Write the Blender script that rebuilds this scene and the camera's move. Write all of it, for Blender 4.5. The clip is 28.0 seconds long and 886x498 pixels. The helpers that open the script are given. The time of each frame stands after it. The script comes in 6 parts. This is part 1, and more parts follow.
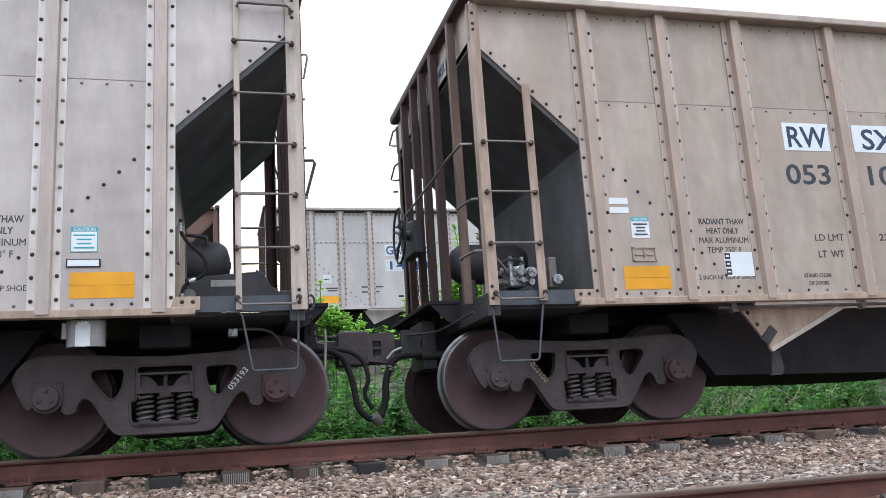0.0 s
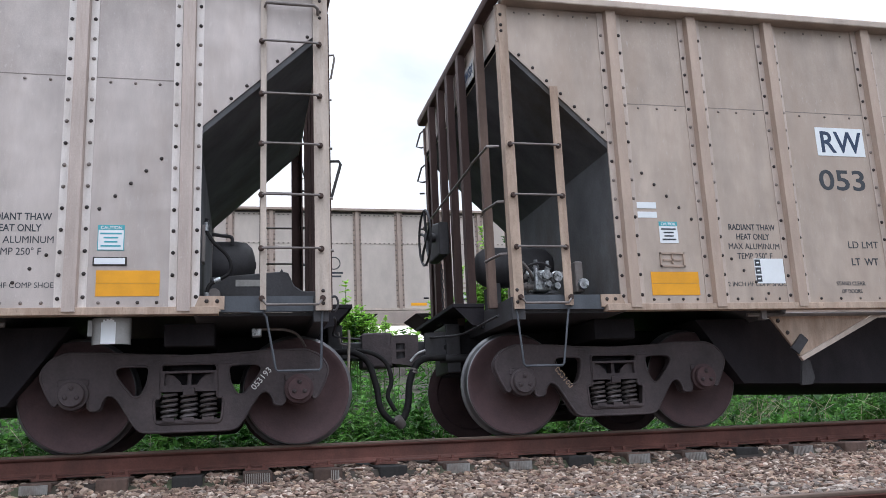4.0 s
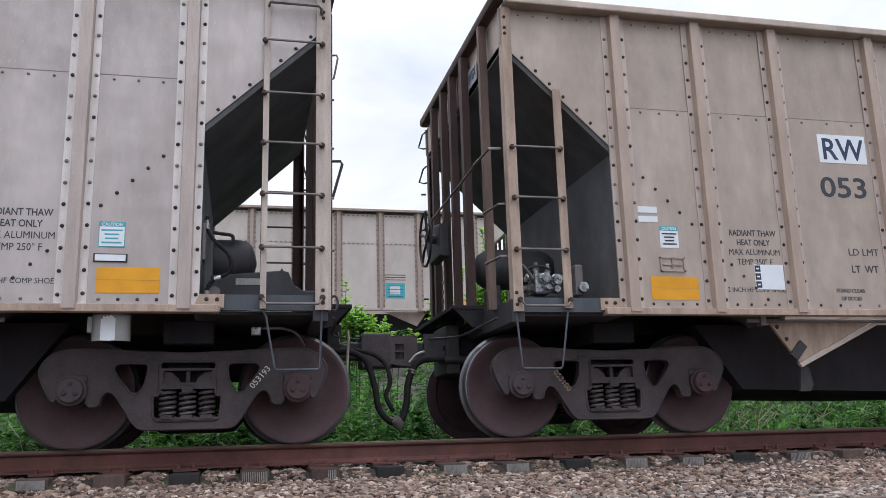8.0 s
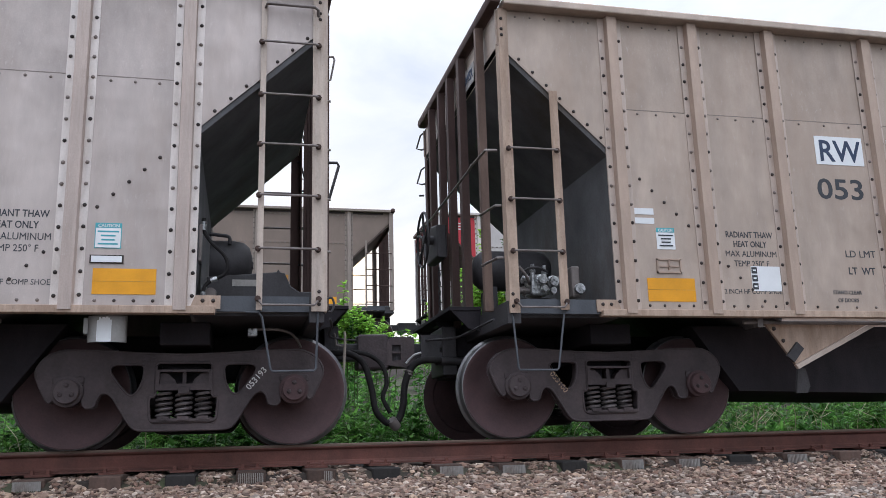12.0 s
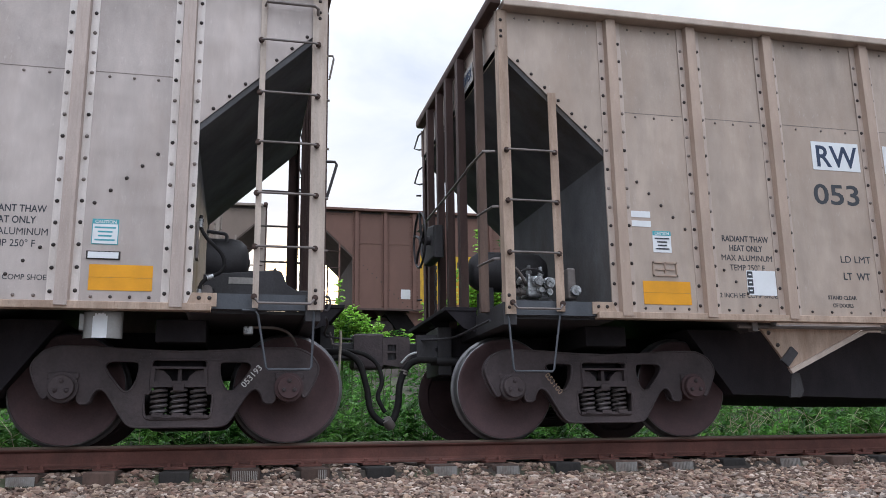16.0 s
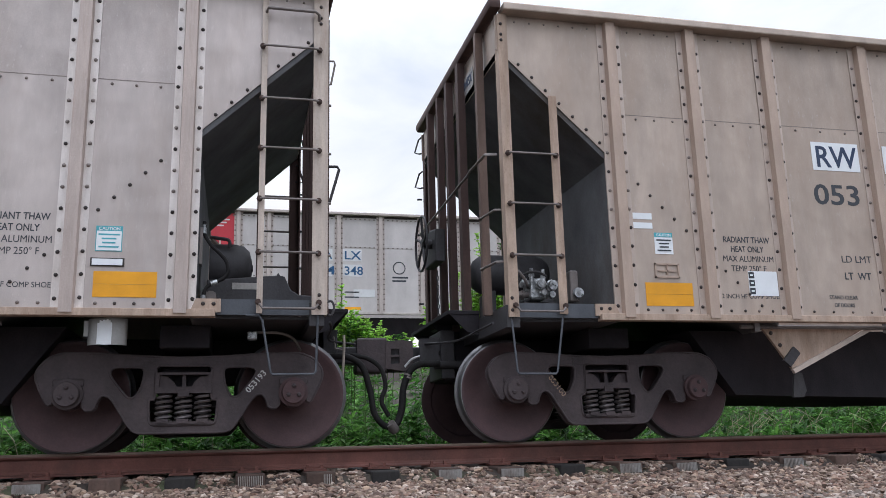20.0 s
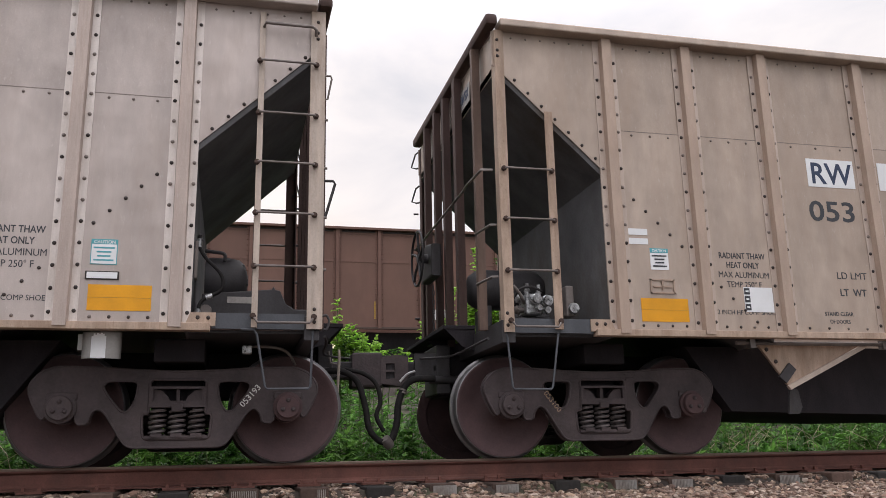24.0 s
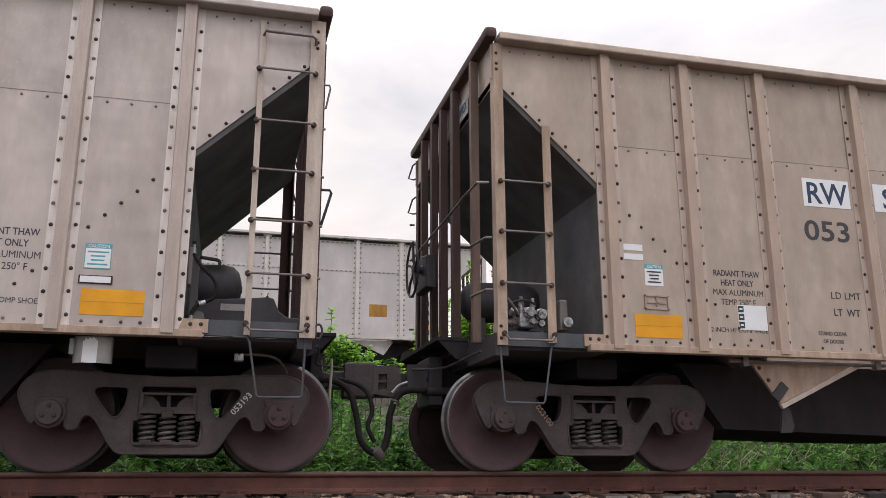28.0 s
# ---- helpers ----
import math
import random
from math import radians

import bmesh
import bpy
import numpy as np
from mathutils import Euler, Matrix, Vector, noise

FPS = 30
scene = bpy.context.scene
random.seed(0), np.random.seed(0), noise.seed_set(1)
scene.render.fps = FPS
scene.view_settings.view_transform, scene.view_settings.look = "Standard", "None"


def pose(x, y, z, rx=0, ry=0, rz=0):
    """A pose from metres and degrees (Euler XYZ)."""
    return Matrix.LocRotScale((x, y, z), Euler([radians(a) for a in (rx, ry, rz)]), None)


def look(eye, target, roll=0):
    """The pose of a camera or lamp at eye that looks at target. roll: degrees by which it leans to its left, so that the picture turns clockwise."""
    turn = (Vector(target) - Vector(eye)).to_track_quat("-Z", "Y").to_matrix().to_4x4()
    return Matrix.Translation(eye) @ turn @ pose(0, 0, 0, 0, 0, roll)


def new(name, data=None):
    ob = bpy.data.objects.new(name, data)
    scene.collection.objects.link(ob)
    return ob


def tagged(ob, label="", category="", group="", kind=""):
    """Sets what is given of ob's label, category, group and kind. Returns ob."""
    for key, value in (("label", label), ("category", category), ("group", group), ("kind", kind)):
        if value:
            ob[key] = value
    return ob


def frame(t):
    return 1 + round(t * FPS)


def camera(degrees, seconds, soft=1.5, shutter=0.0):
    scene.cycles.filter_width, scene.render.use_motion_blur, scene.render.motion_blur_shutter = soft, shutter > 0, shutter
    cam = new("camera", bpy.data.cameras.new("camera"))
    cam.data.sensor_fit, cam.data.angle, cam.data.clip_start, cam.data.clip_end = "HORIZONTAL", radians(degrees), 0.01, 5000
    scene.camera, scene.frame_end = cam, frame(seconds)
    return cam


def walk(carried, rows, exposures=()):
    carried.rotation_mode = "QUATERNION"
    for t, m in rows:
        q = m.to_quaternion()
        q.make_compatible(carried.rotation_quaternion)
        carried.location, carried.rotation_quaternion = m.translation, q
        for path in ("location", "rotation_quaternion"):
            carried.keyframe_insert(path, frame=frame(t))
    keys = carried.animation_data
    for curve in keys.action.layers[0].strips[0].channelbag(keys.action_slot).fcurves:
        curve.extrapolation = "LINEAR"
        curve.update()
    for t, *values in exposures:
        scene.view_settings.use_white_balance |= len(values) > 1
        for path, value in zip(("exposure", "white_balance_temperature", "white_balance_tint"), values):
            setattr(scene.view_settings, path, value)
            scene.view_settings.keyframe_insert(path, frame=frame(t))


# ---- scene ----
cam = camera(54.6, 28.0, soft=0.7)
PATH = [
    (0, (-1.507, -8.484, -0.060), (-0.9884, -6.5990, 0.3629), -3.64),
    (0.5, (-1.496, -8.468, -0.055), (-0.9947, -6.5781, 0.3642), -3.68),
    (1, (-1.504, -8.464, -0.050), (-1.0145, -6.5724, 0.3752), -3.55),
    (1.5, (-1.500, -8.466, -0.047), (-1.0295, -6.5695, 0.3778), -3.32),
    (2, (-1.491, -8.460, -0.048), (-1.0255, -6.5623, 0.3787), -3.17),
    (2.5, (-1.480, -8.453, -0.046), (-1.0179, -6.5545, 0.3806), -2.97),
    (3, (-1.479, -8.449, -0.046), (-1.0188, -6.5502, 0.3816), -2.82),
    (3.5, (-1.473, -8.446, -0.045), (-1.0159, -6.5467, 0.3840), -2.65),
    (5.5, (-1.475, -8.459, -0.046), (-1.0157, -6.5610, 0.3876), -2.19),
    (6, (-1.487, -8.470, -0.046), (-1.0291, -6.5717, 0.3864), -2.07),
    (6.5, (-1.498, -8.476, -0.047), (-1.0421, -6.5772, 0.3862), -1.91),
    (7, (-1.492, -8.476, -0.047), (-1.0377, -6.5775, 0.3865), -1.82),
    (7.5, (-1.482, -8.466, -0.047), (-1.0285, -6.5669, 0.3861), -1.74),
    (8, (-1.468, -8.454, -0.045), (-1.0145, -6.5545, 0.3883), -1.65),
    (8.5, (-1.463, -8.456, -0.044), (-1.0061, -6.5579, 0.3881), -1.68),
    (9, (-1.461, -8.452, -0.045), (-1.0036, -6.5541, 0.3872), -1.78),
    (9.5, (-1.464, -8.458, -0.046), (-1.0098, -6.5593, 0.3881), -1.97),
    (10, (-1.471, -8.473, -0.048), (-1.0174, -6.5748, 0.3889), -2.15),
    (10.5, (-1.466, -8.470, -0.043), (-1.0141, -6.5704, 0.3903), -2.04),
    (11, (-1.448, -8.464, -0.039), (-0.9969, -6.5638, 0.3929), -1.88),
    (11.5, (-1.442, -8.473, -0.039), (-0.9902, -6.5736, 0.3938), -1.71),
    (12, (-1.432, -8.469, -0.034), (-0.9807, -6.5698, 0.3991), -1.58),
    (12.5, (-1.427, -8.463, -0.030), (-0.9745, -6.5631, 0.4017), -1.41),
    (14.5, (-1.431, -8.471, -0.031), (-0.9753, -6.5717, 0.4005), -0.92),
    (15, (-1.431, -8.467, -0.030), (-0.9732, -6.5686, 0.4003), -0.82),
    (15.5, (-1.440, -8.480, -0.033), (-0.9801, -6.5824, 0.3987), -0.80),
    (16, (-1.442, -8.477, -0.034), (-0.9812, -6.5794, 0.3993), -0.91),
    (16.5, (-1.447, -8.479, -0.035), (-0.9852, -6.5820, 0.3988), -0.89),
    (17, (-1.451, -8.474, -0.032), (-0.9888, -6.5773, 0.4010), -0.75),
    (17.5, (-1.456, -8.473, -0.033), (-0.9917, -6.5768, 0.3996), -0.77),
    (18, (-1.461, -8.474, -0.032), (-0.9938, -6.5781, 0.4027), -1.16),
    (18.5, (-1.469, -8.481, -0.029), (-0.9979, -6.5860, 0.4045), -1.49),
    (19, (-1.478, -8.484, -0.031), (-1.0043, -6.5900, 0.4050), -1.70),
    (19.5, (-1.489, -8.491, -0.035), (-1.0218, -6.5959, 0.4034), -1.64),
    (20, (-1.485, -8.487, -0.037), (-1.0203, -6.5928, 0.4042), -1.48),
    (20.5, (-1.483, -8.479, -0.035), (-1.0172, -6.5844, 0.4063), -1.52),
    (21, (-1.479, -8.480, -0.034), (-1.0124, -6.5869, 0.4092), -1.64),
    (21.5, (-1.474, -8.480, -0.032), (-1.0075, -6.5885, 0.4220), -1.66),
    (23.5, (-1.471, -8.489, -0.034), (-1.0028, -6.6028, 0.4378), -1.42),
    (24, (-1.468, -8.491, -0.037), (-0.9990, -6.6055, 0.4375), -1.27),
    (24.5, (-1.458, -8.482, -0.036), (-0.9900, -6.5968, 0.4394), -1.11),
    (25, (-1.454, -8.483, -0.034), (-0.9840, -6.5992, 0.4438), -0.99),
    (25.5, (-1.455, -8.485, -0.033), (-0.9861, -6.6020, 0.4500), -0.81),
    (26, (-1.461, -8.492, -0.034), (-0.9921, -6.6093, 0.4526), -0.63),
    (26.5, (-1.463, -8.493, -0.034), (-0.9922, -6.6126, 0.4578), -0.50),
    (27, (-1.461, -8.492, -0.034), (-0.9885, -6.6126, 0.4631), -0.34),
    (27.5, (-1.454, -8.489, -0.032), (-0.9803, -6.6103, 0.4656), -0.21),
    (28, (-1.454, -8.492, -0.035), (-0.9787, -6.6152, 0.4648), -0.11),
]
EXPOSURES = [(0, 0.47, 6150, 11), (1, 0.53, 6000, 10), (2, 0.33, 6100, 12), (3, 0.28, 6150, 13), (6, 0.10, 6250, 14), (8, 0.06, 6250, 15), (17, 0.05, 6250, 14), (21, 0.03, 6300, 15),
             (22.5, -0.02, 6650, 17), (24, -0.04, 7100, 19), (28, -0.04, 7100, 19)]
walk(cam, [(t, look(eye, target, roll)) for t, eye, target, roll in PATH], EXPOSURES)


# ---- sky, sun, exposure ----
SUN_DIR = Vector((0.083, 1.0, 0.188)).normalized()
world = bpy.data.worlds.new("overcast_evening")
scene.world = world
world.use_nodes = True
wt = world.node_tree
wt.nodes.clear()


def wnode(kind, **kw):
    n = wt.nodes.new(kind)
    for k, v in kw.items():
        n.inputs[k].default_value = v
    return n


w_out = wnode("ShaderNodeOutputWorld")
w_bg = wnode("ShaderNodeBackground", Strength=1.0)
w_sky = wt.nodes.new("ShaderNodeTexSky")
w_sky.sky_type = "NISHITA"
w_sky.sun_disc = False
w_sky.sun_elevation = math.asin(SUN_DIR.z)
w_sky.sun_rotation = math.atan2(SUN_DIR.x, SUN_DIR.y)
w_sky.air_density, w_sky.dust_density = 1.0, 0.5
w_skyamt = wt.nodes.new("ShaderNodeVectorMath")
w_skyamt.operation = "SCALE"
w_skyamt.inputs[3].default_value = 0.014
w_tc = wt.nodes.new("ShaderNodeTexCoord")
w_map = wt.nodes.new("ShaderNodeMapping")
w_map.inputs["Scale"].default_value = (1.0, 1.0, 2.6)
w_noise = wnode("ShaderNodeTexNoise", Scale=3.4, Detail=7.0, Roughness=0.55, Distortion=0.4)
w_ramp = wt.nodes.new("ShaderNodeValToRGB")
w_ramp.color_ramp.elements[0].position, w_ramp.color_ramp.elements[0].color = 0.30, (0.63, 0.715, 0.815, 1)
w_ramp.color_ramp.elements[1].position, w_ramp.color_ramp.elements[1].color = 0.68, (0.975, 1.015, 1.05, 1)
w_cloud = wt.nodes.new("ShaderNodeVectorMath")
w_cloud.operation = "SCALE"
w_cloud.inputs[3].default_value = 0.95
w_dot = wt.nodes.new("ShaderNodeVectorMath")
w_dot.operation = "DOT_PRODUCT"
w_dot.inputs[1].default_value = SUN_DIR
w_norm = wt.nodes.new("ShaderNodeVectorMath")
w_norm.operation = "NORMALIZE"


def wmath(op, a, b):
    n = wt.nodes.new("ShaderNodeMath")
    n.operation = op
    n.use_clamp = False
    wt.links.new(a, n.inputs[0])
    n.inputs[1].default_value = b
    return n.outputs[0]


L = wt.links.new
L(w_tc.outputs["Generated"], w_map.inputs[0])
L(w_map.outputs[0], w_noise.inputs["Vector"])
L(w_noise.outputs[0], w_ramp.inputs[0])
L(w_ramp.outputs[0], w_cloud.inputs[0])
L(w_sky.outputs[0], w_skyamt.inputs[0])
w_add = wt.nodes.new("ShaderNodeVectorMath")
w_add.operation = "ADD"
L(w_cloud.outputs[0], w_add.inputs[0])
L(w_skyamt.outputs[0], w_add.inputs[1])
# the veiled sun: warm haze round its place in the sky, and its own bright core
L(w_tc.outputs["Generated"], w_norm.inputs[0])
L(w_norm.outputs[0], w_dot.inputs[0])
toward = wmath("MAXIMUM", w_dot.outputs["Value"], 0.0)
w_warm = wt.nodes.new("ShaderNodeMix")
w_warm.data_type = "RGBA"
L(wmath("POWER", toward, 600.0), w_warm.inputs[0])
L(w_add.outputs[0], w_warm.inputs[6])
w_warm.inputs[7].default_value = (1.0, 0.76, 0.46, 1)
last = w_warm.outputs[2]
for power, gain, tone in ((1400.0, 4.0, (1.0, 0.70, 0.34)), (6500.0, 50.0, (1.0, 0.80, 0.45))):
    w_c = wt.nodes.new("ShaderNodeVectorMath")
    w_c.operation = "SCALE"
    w_c.inputs[0].default_value = tone
    L(wmath("MULTIPLY", wmath("POWER", toward, power), gain), w_c.inputs[3])
    w_sum = wt.nodes.new("ShaderNodeVectorMath")
    w_sum.operation = "ADD"
    L(last, w_sum.inputs[0])
    L(w_c.outputs[0], w_sum.inputs[1])
    last = w_sum.outputs[0]
# an overcast sky is brighter overhead than along the horizon
w_sep = wt.nodes.new("ShaderNodeSeparateXYZ")
L(w_norm.outputs[0], w_sep.inputs[0])
w_zen = wt.nodes.new("ShaderNodeMapRange")
w_zen.interpolation_type = "SMOOTHSTEP"
for i_, v_ in enumerate((0.40, 0.92, 1.0, 3.75)):
    w_zen.inputs[i_ + 1].default_value = v_
L(w_sep.outputs["Z"], w_zen.inputs[0])
w_lit = wt.nodes.new("ShaderNodeVectorMath")
w_lit.operation = "SCALE"
L(last, w_lit.inputs[0])
L(w_zen.outputs[0], w_lit.inputs[3])
L(w_lit.outputs[0], w_bg.inputs[0])
L(w_bg.outputs[0], w_out.inputs[0])

sun = new("sun", bpy.data.lights.new("sun", "SUN"))
sun.data.energy, sun.data.angle, sun.data.color = 1.5, radians(8), (1.0, 0.82, 0.58)
sun.matrix_world = look(SUN_DIR * 60, (0, 0, 0))
scene.view_settings.exposure = 0.0


# ---- materials ----
def material(name, base, rough=0.7, metal=0.0, vary=0.25, scale=3.0, streak=1.0, grain=60.0, bump=0.1,
             tint=None, spec=0.4, island=0.0, each=0.0, stain=None, wave=0.0, tones=None):
    """A worn surface: two scales of noise over the base, an optional second tint in patches, fine relief."""
    m = bpy.data.materials.new(name)
    m.use_nodes = True
    nt = m.node_tree
    b = nt.nodes["Principled BSDF"]
    b.inputs["Roughness"].default_value, b.inputs["Metallic"].default_value = rough, metal
    b.inputs["Specular IOR Level"].default_value = spec

    def nd(kind, **kw):
        n = nt.nodes.new(kind)
        for k, v in kw.items():
            n.inputs[k].default_value = v
        return n
    ln = nt.links.new
    tc = nd("ShaderNodeTexCoord")
    mp = nd("ShaderNodeMapping")
    mp.inputs["Scale"].default_value = (streak, streak, 1.0)
    ln(tc.outputs["Object"], mp.inputs[0])
    big = nd("ShaderNodeTexNoise", Scale=scale, Detail=6.0, Roughness=0.6)
    ln(mp.outputs[0], big.inputs["Vector"])
    fine = nd("ShaderNodeTexNoise", Scale=grain, Detail=3.0)
    ln(tc.outputs["Object"], fine.inputs["Vector"])
    dark = [c * (1 - vary) for c in base]
    lite = [min(1, c * (1 + vary * 0.7)) for c in base]
    ramp = nd("ShaderNodeValToRGB")
    ramp.color_ramp.elements[0].position, ramp.color_ramp.elements[0].color = 0.3, (*dark, 1)
    ramp.color_ramp.elements[1].position, ramp.color_ramp.elements[1].color = 0.7, (*lite, 1)
    ln(big.outputs[0], ramp.inputs[0])
    col = ramp.outputs[0]
    if tones:
        pick = nd("ShaderNodeValToRGB")
        pick.color_ramp.interpolation = "CONSTANT"
        while len(pick.color_ramp.elements) < len(tones):
            pick.color_ramp.elements.new(0.5)
        for i, tone in enumerate(tones):
            pick.color_ramp.elements[i].position = i / len(tones)
            pick.color_ramp.elements[i].color = (*tone, 1)
        hop = nd("ShaderNodeMath")
        hop.operation = "FRACT"
        mul = nd("ShaderNodeMath")
        mul.operation = "MULTIPLY"
        mul.inputs[1].default_value = 37.0
        ln(nd("ShaderNodeNewGeometry").outputs["Random Per Island"], mul.inputs[0])
        ln(mul.outputs[0], hop.inputs[0])
        ln(hop.outputs[0], pick.inputs[0])
        col = pick.outputs[0]

    def mix(a, bcol, fac, mode="MIX"):
        x = nd("ShaderNodeMix")
        x.data_type, x.blend_type = "RGBA", mode
        ln(a, x.inputs[6])
        if isinstance(bcol, tuple):
            x.inputs[7].default_value = (*bcol, 1)
        else:
            ln(bcol, x.inputs[7])
        if isinstance(fac, float):
            x.inputs[0].default_value = fac
        else:
            ln(fac, x.inputs[0])
        return x.outputs[2]
    if tint:
        patch = nd("ShaderNodeTexNoise", Scale=scale * 0.45, Detail=8.0, Roughness=0.7)
        mp2 = nd("ShaderNodeMapping")
        mp2.inputs["Location"].default_value = (7.3, 1.9, 4.1)
        mp2.inputs["Scale"].default_value = (streak, streak, 0.8)
        ln(tc.outputs["Object"], mp2.inputs[0])
        ln(mp2.outputs[0], patch.inputs["Vector"])
        r2 = nd("ShaderNodeMapRange")
        r2.inputs["From Min"].default_value, r2.inputs["From Max"].default_value = 0.48, 0.72
        ln(patch.outputs[0], r2.inputs[0])
        col = mix(col, tint, r2.outputs[0])
    if stain:
        sp = nd("ShaderNodeTexNoise", Scale=scale * 9.0, Detail=4.0, Roughness=0.75)
        ln(mp.outputs[0], sp.inputs["Vector"])
        r3 = nd("ShaderNodeMapRange")
        r3.inputs["From Min"].default_value, r3.inputs["From Max"].default_value = 0.60, 0.74
        ln(sp.outputs[0], r3.inputs[0])
        col = mix(col, stain, r3.outputs[0])
    r4 = nd("ShaderNodeMapRange")
    r4.inputs["To Min"].default_value, r4.inputs["To Max"].default_value = 1 - vary * 0.6, 1 + vary * 0.6
    ln(fine.outputs[0], r4.inputs[0])
    col = mix(col, r4.outputs[0], 1.0, "MULTIPLY")
    if island or each:
        src = nd("ShaderNodeNewGeometry").outputs["Random Per Island"] if island else nd("ShaderNodeObjectInfo").outputs["Random"]
        amt = island or each
        r5 = nd("ShaderNodeMapRange")
        r5.inputs["To Min"].default_value, r5.inputs["To Max"].default_value = 1 - amt, 1 + amt
        ln(src, r5.inputs[0])
        col = mix(col, r5.outputs[0], 1.0, "MULTIPLY")
    ln(col, b.inputs["Base Color"])
    r6 = nd("ShaderNodeMapRange")
    r6.inputs["To Min"].default_value, r6.inputs["To Max"].default_value = max(0.05, rough - 0.12), min(1, rough + 0.12)
    ln(big.outputs[0], r6.inputs[0])
    ln(r6.outputs[0], b.inputs["Roughness"])
    if bump:
        bp = nd("ShaderNodeBump", Strength=bump, Distance=0.01)
        ln(fine.outputs[0], bp.inputs["Height"])
        if wave:
            wv = nd("ShaderNodeTexNoise", Scale=2.2, Detail=2.0)
            ln(tc.outputs["Object"], wv.inputs["Vector"])
            bw = nd("ShaderNodeBump", Strength=wave, Distance=0.08)
            ln(wv.outputs[0], bw.inputs["Height"])
            ln(bw.outputs[0], bp.inputs["Normal"])
        ln(bp.outputs[0], b.inputs["Normal"])
    return m


ALU = material("dusty_aluminium", (0.435, 0.352, 0.296), 0.45, 0.35, 0.20, 1.4, 3.0, 130, 0.06, (0.375, 0.288, 0.232), each=0.05, stain=(0.47, 0.40, 0.355), wave=0.35)
ALU_L = material("paler_dusty_aluminium", (0.475, 0.412, 0.385), 0.42, 0.35, 0.18, 1.4, 3.0, 130, 0.06, (0.41, 0.338, 0.302), each=0.05, stain=(0.55, 0.49, 0.465), wave=0.35)
RIB = material("rust_stained_aluminium", (0.44, 0.335, 0.272), 0.55, 0.25, 0.2, 1.6, 4.0, 90, 0.08, (0.36, 0.255, 0.20), stain=(0.50, 0.41, 0.35))
RIB_L = material("dusty_rib_aluminium", (0.47, 0.385, 0.345), 0.5, 0.25, 0.22, 1.6, 7.0, 90, 0.08, (0.36, 0.270, 0.225), stain=(0.56, 0.50, 0.47))
FLANGE = material("tan_flange_aluminium", (0.52, 0.43, 0.375), 0.5, 0.3, 0.18, 2.0, 4.0, 90, 0.06, (0.44, 0.345, 0.285))
FLANGE_L = material("bright_flange_aluminium", (0.72, 0.655, 0.62), 0.5, 0.25, 0.18, 2.0, 4.0, 90, 0.06, (0.52, 0.45, 0.40))
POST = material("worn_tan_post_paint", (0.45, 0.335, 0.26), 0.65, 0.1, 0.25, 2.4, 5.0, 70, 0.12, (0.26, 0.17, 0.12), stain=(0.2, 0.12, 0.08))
# rust brown for the ends; on far-side posts it also stands for shade
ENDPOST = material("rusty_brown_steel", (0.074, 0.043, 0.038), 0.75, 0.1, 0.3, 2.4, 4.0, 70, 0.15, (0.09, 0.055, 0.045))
BOLT = material("dark_bolt_steel", (0.055, 0.045, 0.042), 0.6, 0.4, 0.3, 20, 1, 200, 0.1, each=0.2)
RUSTBOLT = material("rusty_bolt", (0.075, 0.046, 0.038), 0.75, 0.2, 0.3, 20, 1, 200, 0.1)
POST_L = material("pale_worn_post_paint", (0.52, 0.435, 0.375), 0.6, 0.15, 0.22, 2.4, 6.0, 70, 0.1, (0.36, 0.265, 0.205), stain=(0.30, 0.20, 0.14))
BOLT_L = material("dusty_bolt", (0.24, 0.20, 0.18), 0.6, 0.3, 0.3, 20, 1, 200, 0.1)
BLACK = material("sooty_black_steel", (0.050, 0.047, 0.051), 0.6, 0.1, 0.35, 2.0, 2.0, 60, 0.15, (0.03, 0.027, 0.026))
# near-black: the deep shade beneath the cars is put into this colour
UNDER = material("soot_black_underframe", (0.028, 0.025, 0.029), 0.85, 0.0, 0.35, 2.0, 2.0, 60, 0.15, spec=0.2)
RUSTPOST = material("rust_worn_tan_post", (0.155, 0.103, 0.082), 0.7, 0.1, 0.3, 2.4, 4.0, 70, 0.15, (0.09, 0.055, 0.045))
# brown darkened to stand for the shade under the far slope sheets
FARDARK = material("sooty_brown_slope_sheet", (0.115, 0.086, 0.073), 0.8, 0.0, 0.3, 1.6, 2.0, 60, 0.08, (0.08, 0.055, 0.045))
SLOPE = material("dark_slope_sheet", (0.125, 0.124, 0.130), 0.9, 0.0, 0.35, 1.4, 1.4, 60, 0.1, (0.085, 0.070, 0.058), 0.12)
GREYSTEEL = material("blue_grey_steel", (0.085, 0.092, 0.105), 0.6, 0.2, 0.25, 2.0, 3.0, 70, 0.1, (0.06, 0.063, 0.072))
# base lightened to carry the highlights on the front spring coils
SPRING = material("rubbed_spring_steel", (0.17, 0.15, 0.15), 0.42, 0.4, 0.35, 6.0, 1.0, 45, 0.15, (0.09, 0.072, 0.07))
TRUCK = material("grimy_cast_steel", (0.078, 0.061, 0.064), 0.62, 0.2, 0.4, 3.0, 1.0, 45, 0.3, (0.110, 0.085, 0.084))
WHEEL = material("brown_wheel_dust", (0.088, 0.052, 0.054), 0.75, 0.1, 0.3, 3.0, 1.0, 60, 0.12, (0.056, 0.038, 0.042))
TREAD = material("polished_tread_steel", (0.20, 0.195, 0.20), 0.42, 0.7, 0.2, 6.0, 1.0, 80, 0.05)
RUNG = material("worn_rung_steel", (0.19, 0.165, 0.155), 0.5, 0.4, 0.3, 5.0, 1.0, 90, 0.1)
